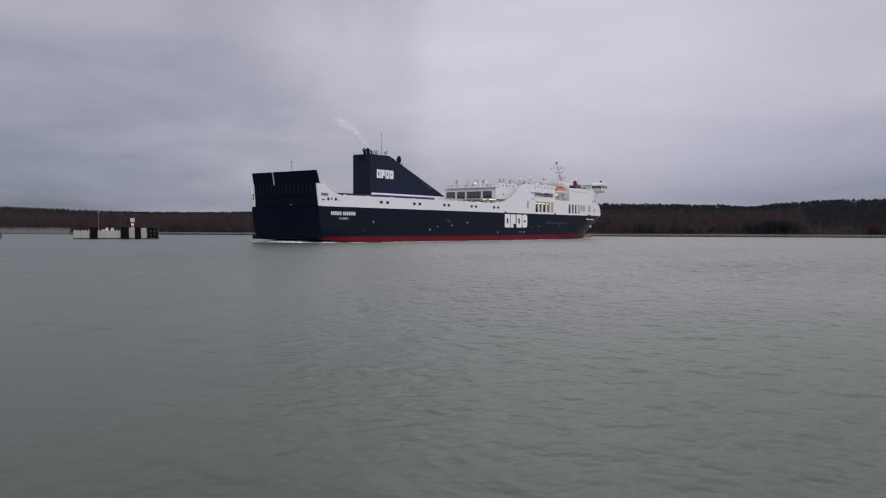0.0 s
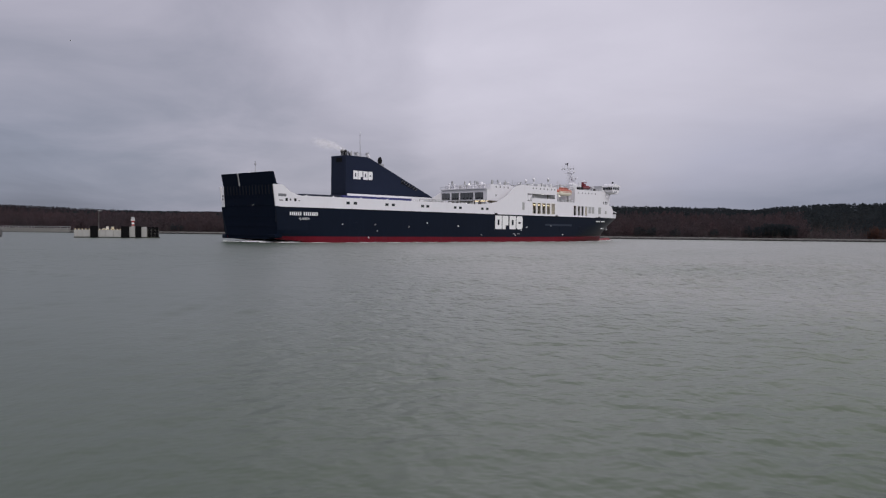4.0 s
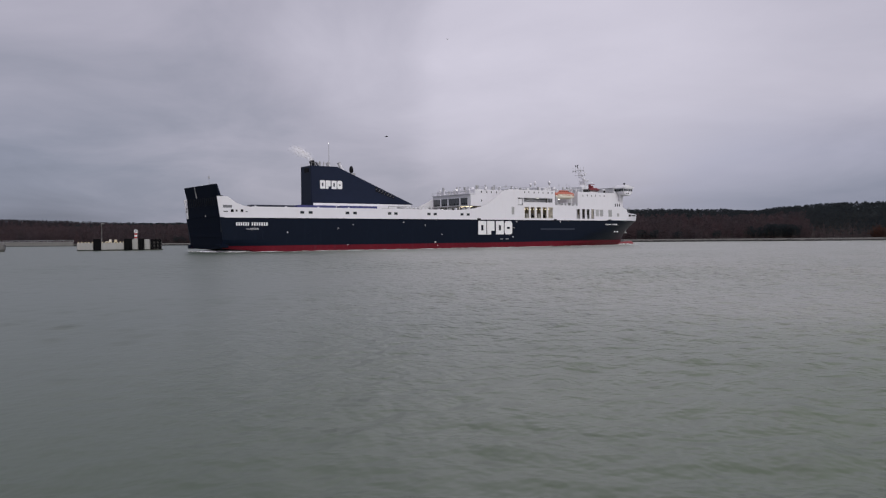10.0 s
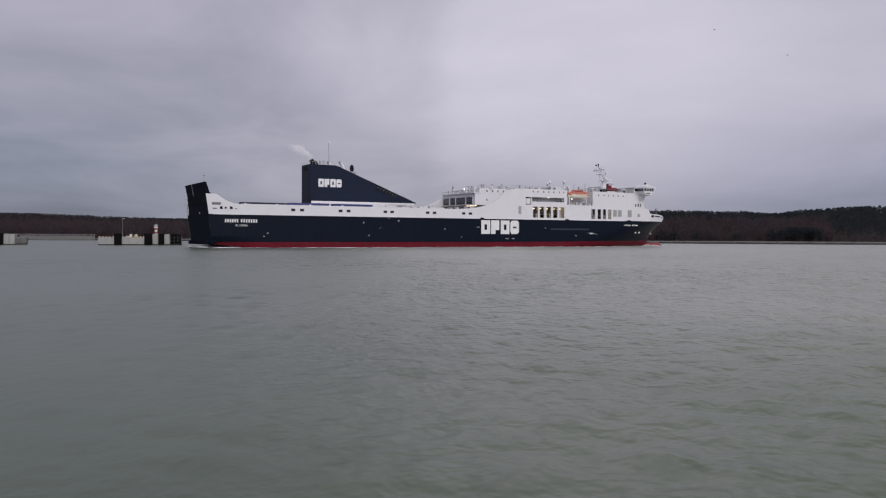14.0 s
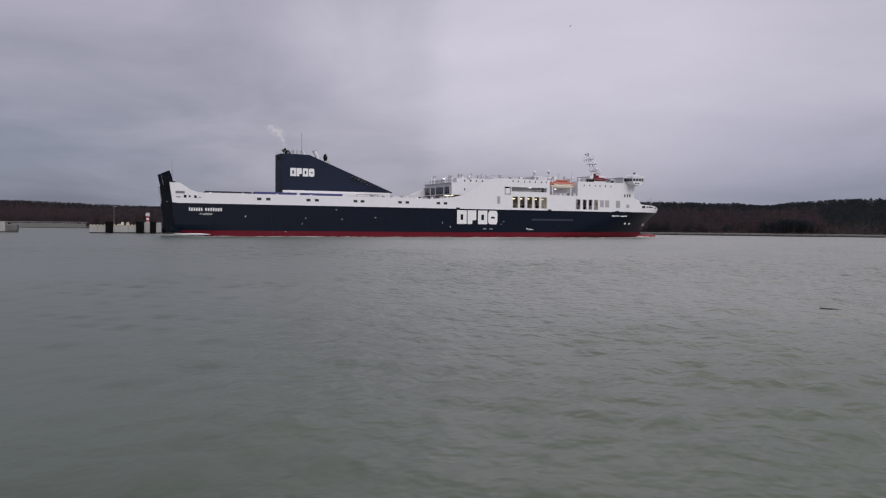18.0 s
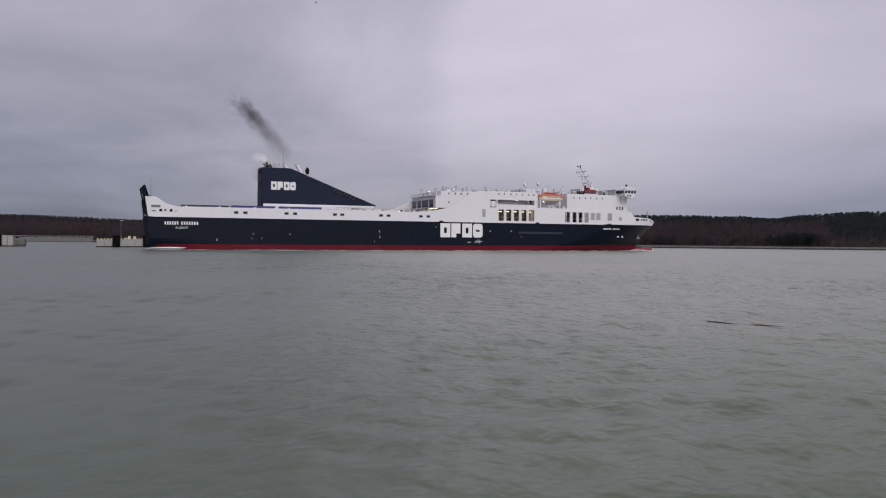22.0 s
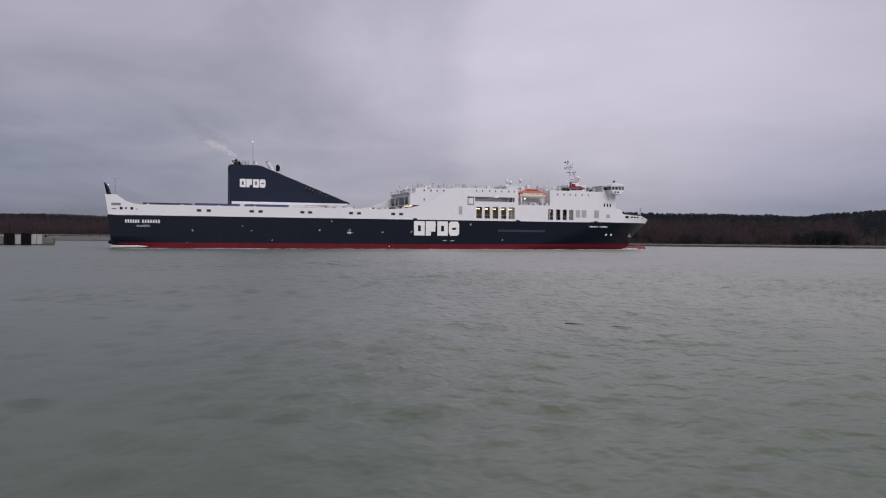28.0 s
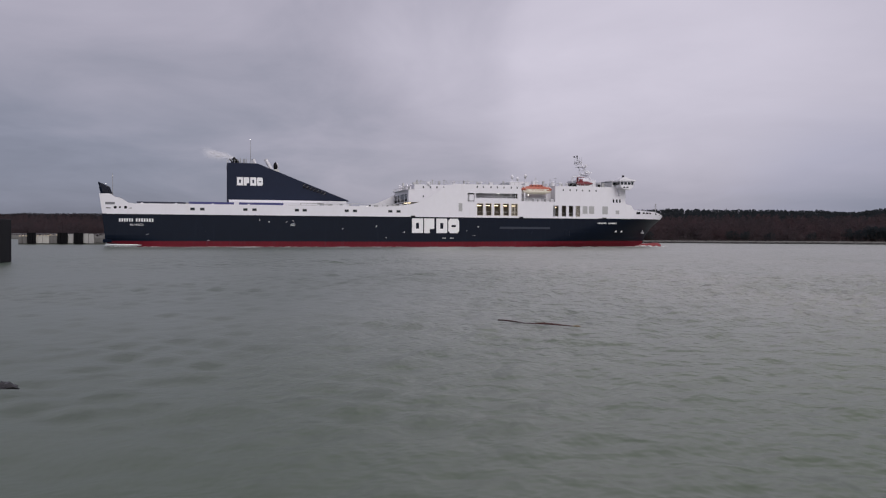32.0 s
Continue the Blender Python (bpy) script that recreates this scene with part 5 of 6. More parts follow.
part("mast_dome", Geo().ball((167.2, 0.6, 27.6), 0.7, 0.7, 0.72, 12, 8), WHITE, mast, "white radar dome", smooth=True)
part("mast_yard", Geo().box(162.9, 163.2, -3.2, 3.2, 31.2, 31.38), WHITE, mast)
for y in (-3.0, -1.5, 1.5, 3.0):
    part("yard_aerial", Geo().tube((163.0, y, 31.3), (163.0, y, 32.8), 0.06, 0.03, 5), STEEL, mast)
    part("yard_lamp", Geo().box(162.85, 163.2, y - 0.15, y + 0.15, 30.75, 31.15), LOUVRE, mast)
part("signal_lamp", Geo().box(161.3, 161.7, -0.3, 0.3, 33.0, 33.4).box(162.5, 162.9, -0.2, 0.2, 33.2, 33.7).box(161.3, 162.9, -0.04, 0.04, 32.9, 32.98).box(162.6, 162.8, -0.1, 0.1, 32.3, 33.2), DARK, mast)
for x, y in ((136.75, -1.25), (140.0, -6.0), (141.7, 6.5)):
    p = part("dome_post", Geo().tube((x, y, 21.4), (x, y, 24.6), 0.16, 0.12), WHITE, ferry)
    part("satellite_dome", Geo().ball((x, y, 25.25), 0.58, 0.58, 0.6, 14, 9), WHITE, p, "white satellite dome", smooth=True)
    part("dome_cone", Geo().tube((x, y, 24.1), (x, y, 25.0), 0.14, 0.5, 12), LOUVRE, p)
hut = part("roof_house", Geo().box(134.5, 142.0, -5.0, 6.0, 21.4, 23.2), WHITE, ferry, bevel=0.1)
part("roof_fan", Geo().box(132.4, 134.0, -10.5, -8.8, 21.4, 22.7), WHITE, ferry, bevel=0.15)
for x, y, hh in ((113.5, -6, 1.0), (118, -8, 0.8), (124, -4, 1.2), (149.5, -8, 1.6), (152.0, -9.0, 1.2), (155.5, -7, 1.3), (166.5, -10.5, 1.4), (147.5, 2, 2.4)):
    part("roof_vent", Geo().tube((x, y, 21.4), (x, y, 21.4 + hh), 0.45, 0.45).tube((x, y, 21.4 + hh), (x, y, 21.7 + hh), 0.75, 0.55), WHITE, ferry)
for x, y, w, hh, m in ((144.0, -4.0, 1.4, 2.2, WHITE), (146.2, -7.6, 0.6, 2.0, LOUVRE), (150.6, -5.0, 1.6, 1.5, WHITE), (153.4, -7.0, 0.8, 1.1, LOUVRE), (168.6, -9.0, 1.0, 1.7, LOUVRE), (166.0, -11.6, 0.7, 0.9, DARK),
                       (121.0, -9.8, 0.7, 0.9, LOUVRE), (126.5, -7.5, 1.3, 1.1, WHITE), (130.5, -9.6, 0.5, 1.6, STEEL), (116.0, -10.2, 0.5, 1.4, STEEL)):
    part("roof_locker", Geo().box(x - w / 2, x + w / 2, y - w / 2, y + w / 2, 21.4, 21.4 + hh), m, ferry, bevel=0.05)
for x, y, hh in ((142.8, -8.6, 3.4), (148.0, -9.4, 3.0), (119.0, -4.0, 2.6), (152.8, -3.0, 4.2), (170.4, -6.0, 2.8)):
    a = part("aerial", Geo().tube((x, y, 21.4), (x, y, 21.4 + hh), 0.07, 0.03, 6), STEEL, ferry)
    part("aerial_arm", Geo().box(x - 0.5, x + 0.5, y - 0.04, y + 0.04, 20.6 + hh, 20.7 + hh), STEEL, a)
part("rescue_cradle", Geo().box(154.6, 157.2, -11.8, -10.2, 21.4, 22.7), DARK, ferry, "dark cradle beside the rescue boat", bevel=0.1)
rails = part("roof_rail", Geo().box(108.5, 135.2, -12.9, -12.84, 22.3, 22.37), STEEL, ferry)
for x in np.linspace(109, 135, 18):
    part("rail_post", Geo().box(x - 0.03, x + 0.03, -12.9, -12.84, 21.4, 22.35), STEEL, rails)
rails = part("roof_rail", Geo().box(149, 169, -12.8, -12.74, 22.3, 22.37), STEEL, ferry)
for x in np.linspace(149.2, 168.8, 14):
    part("rail_post", Geo().box(x - 0.03, x + 0.03, -12.8, -12.74, 21.4, 22.35), STEEL, rails)
rb = Geo()
for a, b, r0, r1 in ((157.4, 158.4, 0.55, 0.75), (158.4, 162.0, 0.75, 0.75), (162.0, 163.8, 0.75, 0.15)):
    rb.tube((a, -11.0, 22.6), (b, -11.0, 22.7), r0, r1, 10)
rescue = part("rescue_boat", rb, BOAT_RED, ferry, "dark red rescue boat on the roof")
part("console", Geo().box(158.6, 159.8, -11.4, -10.6, 23.2, 24.2), BOAT_RED, rescue, bevel=0.1)
part("roll_bar", Geo().box(157.8, 158.0, -11.6, -10.4, 23.0, 24.8).box(157.8, 160.2, -11.6, -11.4, 24.6, 24.8), BOAT_RED, rescue)
part("rescue_crane", Geo().tube((156.2, -10.2, 21.4), (156.2, -10.2, 25.0), 0.25, 0.2).tube((156.2, -10.2, 24.8), (159.8, -11.0, 25.6), 0.18, 0.12), WHITE, ferry)

# aft house with the large saloon windows, over an open deck
house = part("aft_house", Geo().box(96.6, 112.0, -9.7, 13.0, 15.15, 19.5), WHITE, ferry, "white aft house with big saloon windows", bevel=0.05)
part("house_upper", Geo().box(98.6, 112.0, -9.7, 13.0, 19.5, 21.2), WHITE, ferry, bevel=0.05)
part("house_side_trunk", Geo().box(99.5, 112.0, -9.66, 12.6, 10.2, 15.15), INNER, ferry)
for a, b in ((-8.0, -4.0), (-3.2, 3.2), (3.9, 7.6), (8.4, 12.6)):
    p = part("saloon_window", Geo().box(96.50, 96.58, a, b, 15.55, 18.15), SALOON_GLASS, house, "large grey saloon window")
    part("window_frame", Geo().box(96.53, 96.62, a - 0.15, b + 0.15, 15.38, 18.32), WHITE, p)
    for y in ((a + b) / 2,) if b - a < 5 else (a + (b - a) * 0.36, a + (b - a) * 0.68):
        part("mullion", Geo().box(96.46, 96.5, y - 0.04, y + 0.04, 15.55, 18.15), DARK, p)
    for k in range(3):
        y = a + (b - a) * (0.18 + 0.28 * k)
        part("seat_back", Geo().box(96.44, 96.5, y - 0.28, y + 0.28, 15.6, 16.25 + 0.12 * (k % 2)), DARK, p)
part("house_eave", Geo().box(96.0, 98.8, -9.9, 13.1, 19.4, 19.62), WHITE, house)
for x in (101.75, 104.25, 106.5, 109.0):
    part("house_port", Geo().box(x - 0.22, x + 0.22, -9.76, -9.69, 20.0, 20.62), GLASS, house)
part("house_port", Geo().box(101.55, 101.95, -9.76, -9.69, 16.8, 17.5), GLASS, house)
hr = part("house_rail", Geo().box(96.1, 96.16, -9.8, 13.0, 20.4, 20.48), STEEL, ferry)
for y in np.linspace(-9.5, 12.8, 14):
    part("rail_post", Geo().box(96.08, 96.16, y - 0.04, y + 0.04, 19.6, 20.45), STEEL, hr)
for y, hh in ((-7.5, 1.3), (-5.2, 0.9), (-2.0, 1.7), (1.2, 1.1), (4.5, 0.8), (7.2, 1.5), (10.0, 1.9)):
    part("roof_vent", Geo().tube((97.8, y, 19.6), (97.8, y, 19.6 + hh), 0.22, 0.2).ball((97.8, y, 19.8 + hh), 0.42, 0.42, 0.3, 8, 5), STEEL if hh < 1.2 else WHITE, ferry)
for x, y, w, hh, m in ((99.5, -9.6, 0.5, 1.5, LOUVRE), (101.2, -8.4, 0.25, 1.5, STEEL), (103.5, -9.8, 0.9, 1.0, WHITE), (105.5, -7.5, 0.3, 1.9, STEEL), (107.4, -9.4, 0.7, 1.2, LOUVRE), (109.5, -8.0, 0.25, 1.9, STEEL),
                       (100.2, -2.0, 0.8, 1.2, STEEL), (101.9, 3.0, 0.3, 1.6, STEEL), (106.0, 1.0, 1.2, 1.4, WHITE), (104.0, 7.5, 0.5, 1.8, LOUVRE), (108.2, 6.0, 0.3, 2.1, STEEL), (99.0, 9.5, 0.6, 1.6, STEEL)):
    g = Geo().box(x - w / 2, x + w / 2, y - w / 2, y + w / 2, 21.2, 21.2 + hh)
    if w < 0.4:
        g.box(x - 0.4, x + 0.4, y - 0.1, y + 0.1, 20.9 + hh, 21.15 + hh)
    part("roof_locker" if w > 0.4 else "roof_pole", g, m, ferry, bevel=0.03)
rr = part("house_top_rail", Geo().box(98.7, 112, -9.66, -9.6, 22.15, 22.22).box(98.7, 112, -9.66, -9.6, 21.7, 21.75), STEEL, ferry)
for x in np.linspace(98.8, 111.8, 10):
    part("rail_post", Geo().box(x - 0.03, x + 0.03, -9.66, -9.6, 21.2, 22.2), STEEL, rr)
part("house_lamp", Geo().ball((98.4, 0.5, 21.4), 0.2, 0.2, 0.2, 8, 6), LAMP_WHITE, ferry, "white deck floodlight")
for y, m in ((-9.3, LAMP_WARM), (-7.6, LAMP_WARM), (-5.0, LAMP_WARM)):
    part("soffit_lamp", Geo().box(96.4, 97.6, y, y + 0.9, 14.86, 15.02), m, ferry, "warm soffit lamp over the open deck")
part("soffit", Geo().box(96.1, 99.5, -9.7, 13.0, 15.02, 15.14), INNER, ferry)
part("deck_lamp", Geo().ball((82.0, -12.4, 13.5), 0.11, 0.11, 0.11, 8, 6), LAMP_WHITE, ferry, "small white deck lamp")
for y in (-9.6, -3.6, 3.4, 12.4):
    part("soffit_post", Geo().box(96.2, 96.5, y, y + 0.3, 10.2, 15.02), WHITE, ferry)

# funnel casing, set a little to port of the middle line
CASING_Y = 1.63


def on_casing(name, geo, mat, label="", bevel=0.0, smooth=False):
    o = part(name, geo, mat, ferry, label, bevel, smooth)
    o.location.y = CASING_Y
    return o


FUNNEL = [(37.4, 15.5), (78.0, 15.5), (77.8, 15.75), (47.6, 27.55), (46.8, 27.7), (37.4, 27.7)]
on_casing("funnel_base", Geo().box(38.6, 66.5, -8.6, 10.5, 11.5, 14.6), WHITE, "white casing under the funnel", bevel=0.05)
on_casing("funnel_skirt", Geo().box(38.0, 77.0, -1.75, 5.85, 14.6, 15.5), WHITE)
on_casing("funnel_foot", Geo().box(37.42, 38.6, -1.6, 5.7, 10.2, 15.5), FUNNEL_BLUE)
funnel = on_casing("funnel", Geo().prism(FUNNEL, -1.6, 5.7), FUNNEL_BLUE, "tall wedge-shaped dark blue funnel", bevel=0.25)
wordmark(40.6, 49.0, 20.25, 23.0, -1.62, funnel, "plain white painted block")
for i in range(7):
    x = 62.2 + i * 1.15
    z = 27.55 - (x - 47.6) * 0.3907
    part("funnel_louvre", Geo().box(x, x + 0.9, -1.66, -1.56, z - 2.2 + i * 0.1, z - 0.6), DARK, funnel)
    part("louvre_hood", Geo().prism([(x + 0.02, z - 1.5), (x + 0.14, z - 1.55), (x + 0.86, z - 0.82), (x + 0.74, z - 0.75)], -1.74, -1.6), RIB_GREY, funnel)
part("aft_grille", Geo().box(37.30, 37.42, 0.2, 3.0, 25.6, 27.0), DARK, funnel)
for x, y, z, r in ((39.9, 1.2, 29.1, 0.5), (40.2, 3.0, 29.2, 0.55)):
    e = on_casing("exhaust_pipe", Geo().tube((x, y, 27.6), (x - 0.2, y, z), r, r, 12).tube((x - 0.2, y, z), (x - 0.6, y, z + 0.35), r * 1.15, r * 1.1, 12), DARK, "sooty exhaust pipe")
for x, y in ((41.8, 0.6), (42.8, 2.2), (43.7, 1.2), (43.2, 3.8)):
    on_casing("exhaust_pipe", Geo().tube((x, y, 27.6), (x, y, 29.4), 0.16, 0.16, 8), STEEL)
for x, y, ln in ((46.2, 3.0, 2.0), (50.6, 2.6, 3.4)):
    z = 27.6 - max(0, x - 47.6) * 0.387
    stub = on_casing("exhaust_pipe", Geo().tube((x + ln * 0.40, y, z - 0.3), (x - ln * 0.10, y, z + ln * 0.85), 0.58, 0.58, 14), WHITE, "slanted white exhaust stub")
    part("pipe_lip", Geo().tube((x - ln * 0.10, y, z + ln * 0.85), (x - ln * 0.13, y, z + ln * 0.91), 0.66, 0.66, 14), STEEL, stub)
for x, y in ((39.2, 0.4), (40.9, 1.9), (41.3, 0.9)):
    on_casing("exhaust_pipe", Geo().tube((x, y, 27.6), (x - 0.3, y, 28.5), 0.28, 0.26, 10).tube((x - 0.3, y, 28.5), (x - 0.9, y, 29.1), 0.30, 0.28, 10), DARK, "sooty bent exhaust pipe")
fmst = on_casing("funnel_mast", Geo().tube((45.1, 0.2, 27.6), (45.0, 0.2, 35.6), 0.13, 0.06), STEEL)
part("mast_lamp", Geo().ball((45.0, 0.2, 35.7), 0.08, 0.08, 0.12, 8, 6), LAMP_WHITE, fmst, "white masthead light")
part("mast_arm", Geo().box(44.95, 45.05, -0.3, 0.7, 34.6, 34.68), STEEL, fmst)
on_casing("funnel_dome", Geo().ball((53.2, -0.6, 27.0), 0.72, 0.72, 1.3, 16, 10), DARK, "black dome on the funnel slope", smooth=True)
on_casing("dome_cowl", Geo().ball((53.62, 0.1, 27.0), 0.62, 0.72, 1.3, 16, 10), WHITE, "white cowl behind the dome", smooth=True)
on_casing("dome_bracket", Geo().box(52.6, 54.4, -1.2, 1.0, 24.8, 25.9), STEEL)
fr_ = on_casing("funnel_rail", Geo().box(37.5, 46.5, -1.5, -1.44, 28.6, 28.66), STEEL)
for x in np.linspace(37.6, 46.4, 9):
    part("rail_post", Geo().box(x - 0.03, x + 0.03, -1.5, -1.44, 27.7, 28.65), STEEL, fr_)
for y in np.linspace(-1.4, 5.4, 6):
    part("rail_post", Geo().box(37.5, 37.56, y - 0.03, y + 0.03, 27.7, 28.65), STEEL, fr_)

# mast, rails and gear on the open deck
for x in (12, 22, 33, 44, 56, 66, 74, 80):
    v = part("deck_vent", Geo().tube((x, -12.2, 10.2), (x, -12.2, 13.3), 0.35, 0.3).ball((x, -12.2, 13.45), 0.5, 0.5, 0.3, 8, 5), WHITE, ferry)
for x, w, top, m in ((69.3, 0.7, 13.75, LOUVRE), (72.2, 1.6, 13.6, WHITE), (76.0, 0.5, 14.1, STEEL), (79.4, 2.2, 13.7, WHITE), (82.6, 0.6, 13.9, DARK), (84.4, 1.3, 13.85, LOUVRE), (87.2, 0.8, 14.1, WHITE), (88.6, 0.5, 13.8, DARK), (90.6, 1.1, 14.2, STEEL), (93.0, 0.9, 14.4, WHITE)):
    part("deck_locker", Geo().box(x, x + w, -12.7, -11.9, 10.2, top), m, ferry, bevel=0.06)
dr = part("deck_rail", Geo().box(62, 97, -13.12, -13.06, 14.25, 14.31).box(62, 97, -13.12, -13.06, 13.85, 13.9), STEEL, ferry)
for x in np.linspace(62.2, 96.8, 22):
    part("rail_post", Geo().box(x - 0.03, x + 0.03, -13.12, -13.06, 13.2, 14.3), STEEL, dr)
pipe = Geo()
for x0, x1, z in ((60.5, 68.0, 14.3), (66.0, 70.5, 13.9)):
    pipe.tube((x0, -10.5, z), (x1, -10.5, z), 0.12, n=6).tube((x0, -10.5, 11.5), (x0, -10.5, z), 0.12, n=6).tube((x1, -10.5, 11.5), (x1, -10.5, z), 0.12, n=6)
part("deck_pipe", pipe, LOUVRE, ferry, "pale deck pipes beside the casing")
for x in (68.0, 71.0, 74.5):
    part("casing_trunk", Geo().box(x, x + 2.4, -8.5, -6.0, 11.5, 14.2), WHITE, ferry, bevel=0.1)
for x in (86.5, 90.5):
    part("winch", Geo().box(x, x + 2.2, 4, 7, 10.2, 13.9), STEEL, ferry, bevel=0.2)


CARGO = []


def trailer(x, y, length, top, mat, label):
    """A curtain-sided trailer parked on the weather deck."""
    t = thing("cargo_trailer", label, "trailer", "trailers on the weather deck")
    part("body", Geo().box(0, length, 0, 2.5, 0.8, top - 10.2), mat, t, bevel=0.06)
    for k in (0.15, 0.62, 0.72, 0.82):
        xx = length * k
        part("wheel", Geo().tube((xx, -0.02, 0.5), (xx, 2.52, 0.5), 0.5, 0.5, 12), RUBBER, t)
    part("chassis", Geo().box(0, length, 0.6, 1.9, 0.5, 0.8), DARK, t)
    part("roof_edge", Geo().box(-0.03, length + 0.03, -0.04, 0.08, top - 10.34, top - 10.17), mat, t)
    CARGO.append((t, pose(x, y, 10.2)))


trailer(10.6, -12.4, 14.2, 13.95, TARP_DARK, "dark tarpaulin cargo trailer on the ferry's deck")
trailer(25.8, -12.4, 13.6, 14.1, TARP_BLUE, "blue tarpaulin cargo trailer on the ferry's deck")
trailer(41.0, -12.4, 13.8, 14.1, TARP_BLUE, "blue tarpaulin cargo trailer on the ferry's deck")
trailer(16.0, -8.9, 13.6, 13.9, TARP_GREY, "grey tarpaulin cargo trailer on the ferry's deck")
trailer(22.0, 3.0, 13.6, 14.1, TARP_DARK, "dark tarpaulin cargo trailer on the ferry's deck")
trailer(56.0, -12.4, 10.5, 13.5, TARP_GREY, "grey tarpaulin cargo trailer on the ferry's deck")


# ---- foam along the ferry's waterline ----
def hull_foam():
    g, rng = Geo(), random.Random(21)
    for _ in range(340):
        x = rng.uniform(3, 192)
        dense = 0.5 + 0.5 * noise.noise(Vector((x * 0.06, 1.0, 0)))
        if rng.random() > dense ** 1.6 + 0.02:
            continue
        w, d = rng.uniform(0.4, 2.6), rng.uniform(0.15, 0.5)
        g.ball((x, -half_beam(x, 0.3) - rng.uniform(0.1, 1.7), 0.03), w, d, rng.uniform(0.04, 0.13), 8, 4, 0.6, x)
    # thin streaks thrown off to the side
    for _ in range(70):
        x = rng.uniform(4, 190)
        g.ball((x, -half_beam(x, 0.3) - rng.uniform(1.8, 7.0), 0.03), rng.uniform(0.8, 3.2), rng.uniform(0.06, 0.16), 0.04, 8, 3, 0.5, x)
    # wash boiling up under the raised counter
    for _ in range(190):
        x, y = rng.uniform(1.5, 11.5), rng.uniform(-12.2, 13.5)
        g.ball((x, y, 0.08), rng.uniform(0.6, 1.6), rng.uniform(0.4, 1.0), rng.uniform(0.08, 0.28), 8, 4, 0.4, x + y)
    for _ in range(22):
        x = rng.uniform(186, 196)
        g.ball((x, -rng.uniform(1.2, 4.5), rng.uniform(0.05, 0.7) * max(0.0, 1 - abs(x - 190) / 7)), rng.uniform(0.4, 1.1), rng.uniform(0.15, 0.4), rng.uniform(0.06, 0.2), 8, 4, 0.6, x)
    for _ in range(22):
        x = rng.uniform(189, 200)
        g.ball((x, rng.uniform(-5, 2), 0.05), rng.uniform(0.4, 1.2), rng.uniform(0.3, 0.6), rng.uniform(0.1, 0.3), 8, 4, 0.6, x)
    return solid("hull_foam", g, FOAM, "broken white foam along the ferry's waterline", "foam", kind="stuff")


foam = hull_foam()
wash = solid("counter_wash", Geo().ball((7.1, 0.3, 0.05), 5.9, 13.0, 0.72, 48, 14, 0.08, 3), FOAM_DENSE, "solid white wash under the ferry's counter stern", "foam", kind="stuff")
quarter_wash = solid("quarter_wash", Geo().ball((7.6, -12.5, 0.62), 6.6, 0.45, 0.26, 60, 8, 0.10, 5), FOAM_DENSE, "narrow white crest of wash along the ferry's quarter", "foam", kind="stuff")


# ---- exhaust ----
def puff(name, mat, seed, size, label):
    """Two billowed veils about one middle, unit-sized and scaled to the puff, broadside to the channel."""
    g, rng = Geo(), random.Random(seed)
    for k, lean in enumerate((rng.uniform(-0.3, 0.0), rng.uniform(0.15, 0.45))):
        m = Euler((math.pi / 2 - (0.75 if mat == STEAM else 0.0), 0, lean)).to_matrix()
        verts, faces = [(0, 0, 0.3)], []
        for j in range(1, 6):
            for i in range(16):
                a, r = 2 * math.pi * i / 16, j / 5
                x, y = r * math.cos(a), r * math.sin(a)
                verts.append((x, y, 0.3 * (1 - r * r) + 0.2 * noise.noise(Vector((x * 1.8 + seed, y * 1.8, k))) * r))
        faces += [(0, 1 + i, 1 + (i + 1) % 16) for i in range(16)]
        for j in range(4):
            for i in range(16):
                p, q = 1 + j * 16 + i, 1 + j * 16 + (i + 1) % 16
                faces.append((p, p + 16, q + 16, q))
        g.add([m @ Vector(v) for v in verts], faces)
    o = solid(name, g, mat, label, "smoke", "exhaust puffs", smooth=True)
    o.scale = (size * 1.25, size, size * 0.95) if mat == STEAM else (size * 1.9, size, size * 1.05)
    return o


STEAM_COUNT, HEAD, TAIL, LATE = 14, 16, 20, 5
steam = [puff("steam_wisp", STEAM, 50 + i, 0.9 + 0.14 * i, "soft pale exhaust vapour drifting off the funnel") for i in range(STEAM_COUNT)]
soot = [puff("soot_puff", SOOT if i < HEAD else HAZE if i < HEAD + TAIL else FAINT, 80 + i, 2.4 + 0.04 * i if i < HEAD else 2.4 + 0.05 * (i - HEAD), "dark sooty exhaust puff drifting up from the funnel") for i in range(HEAD + TAIL + LATE)]


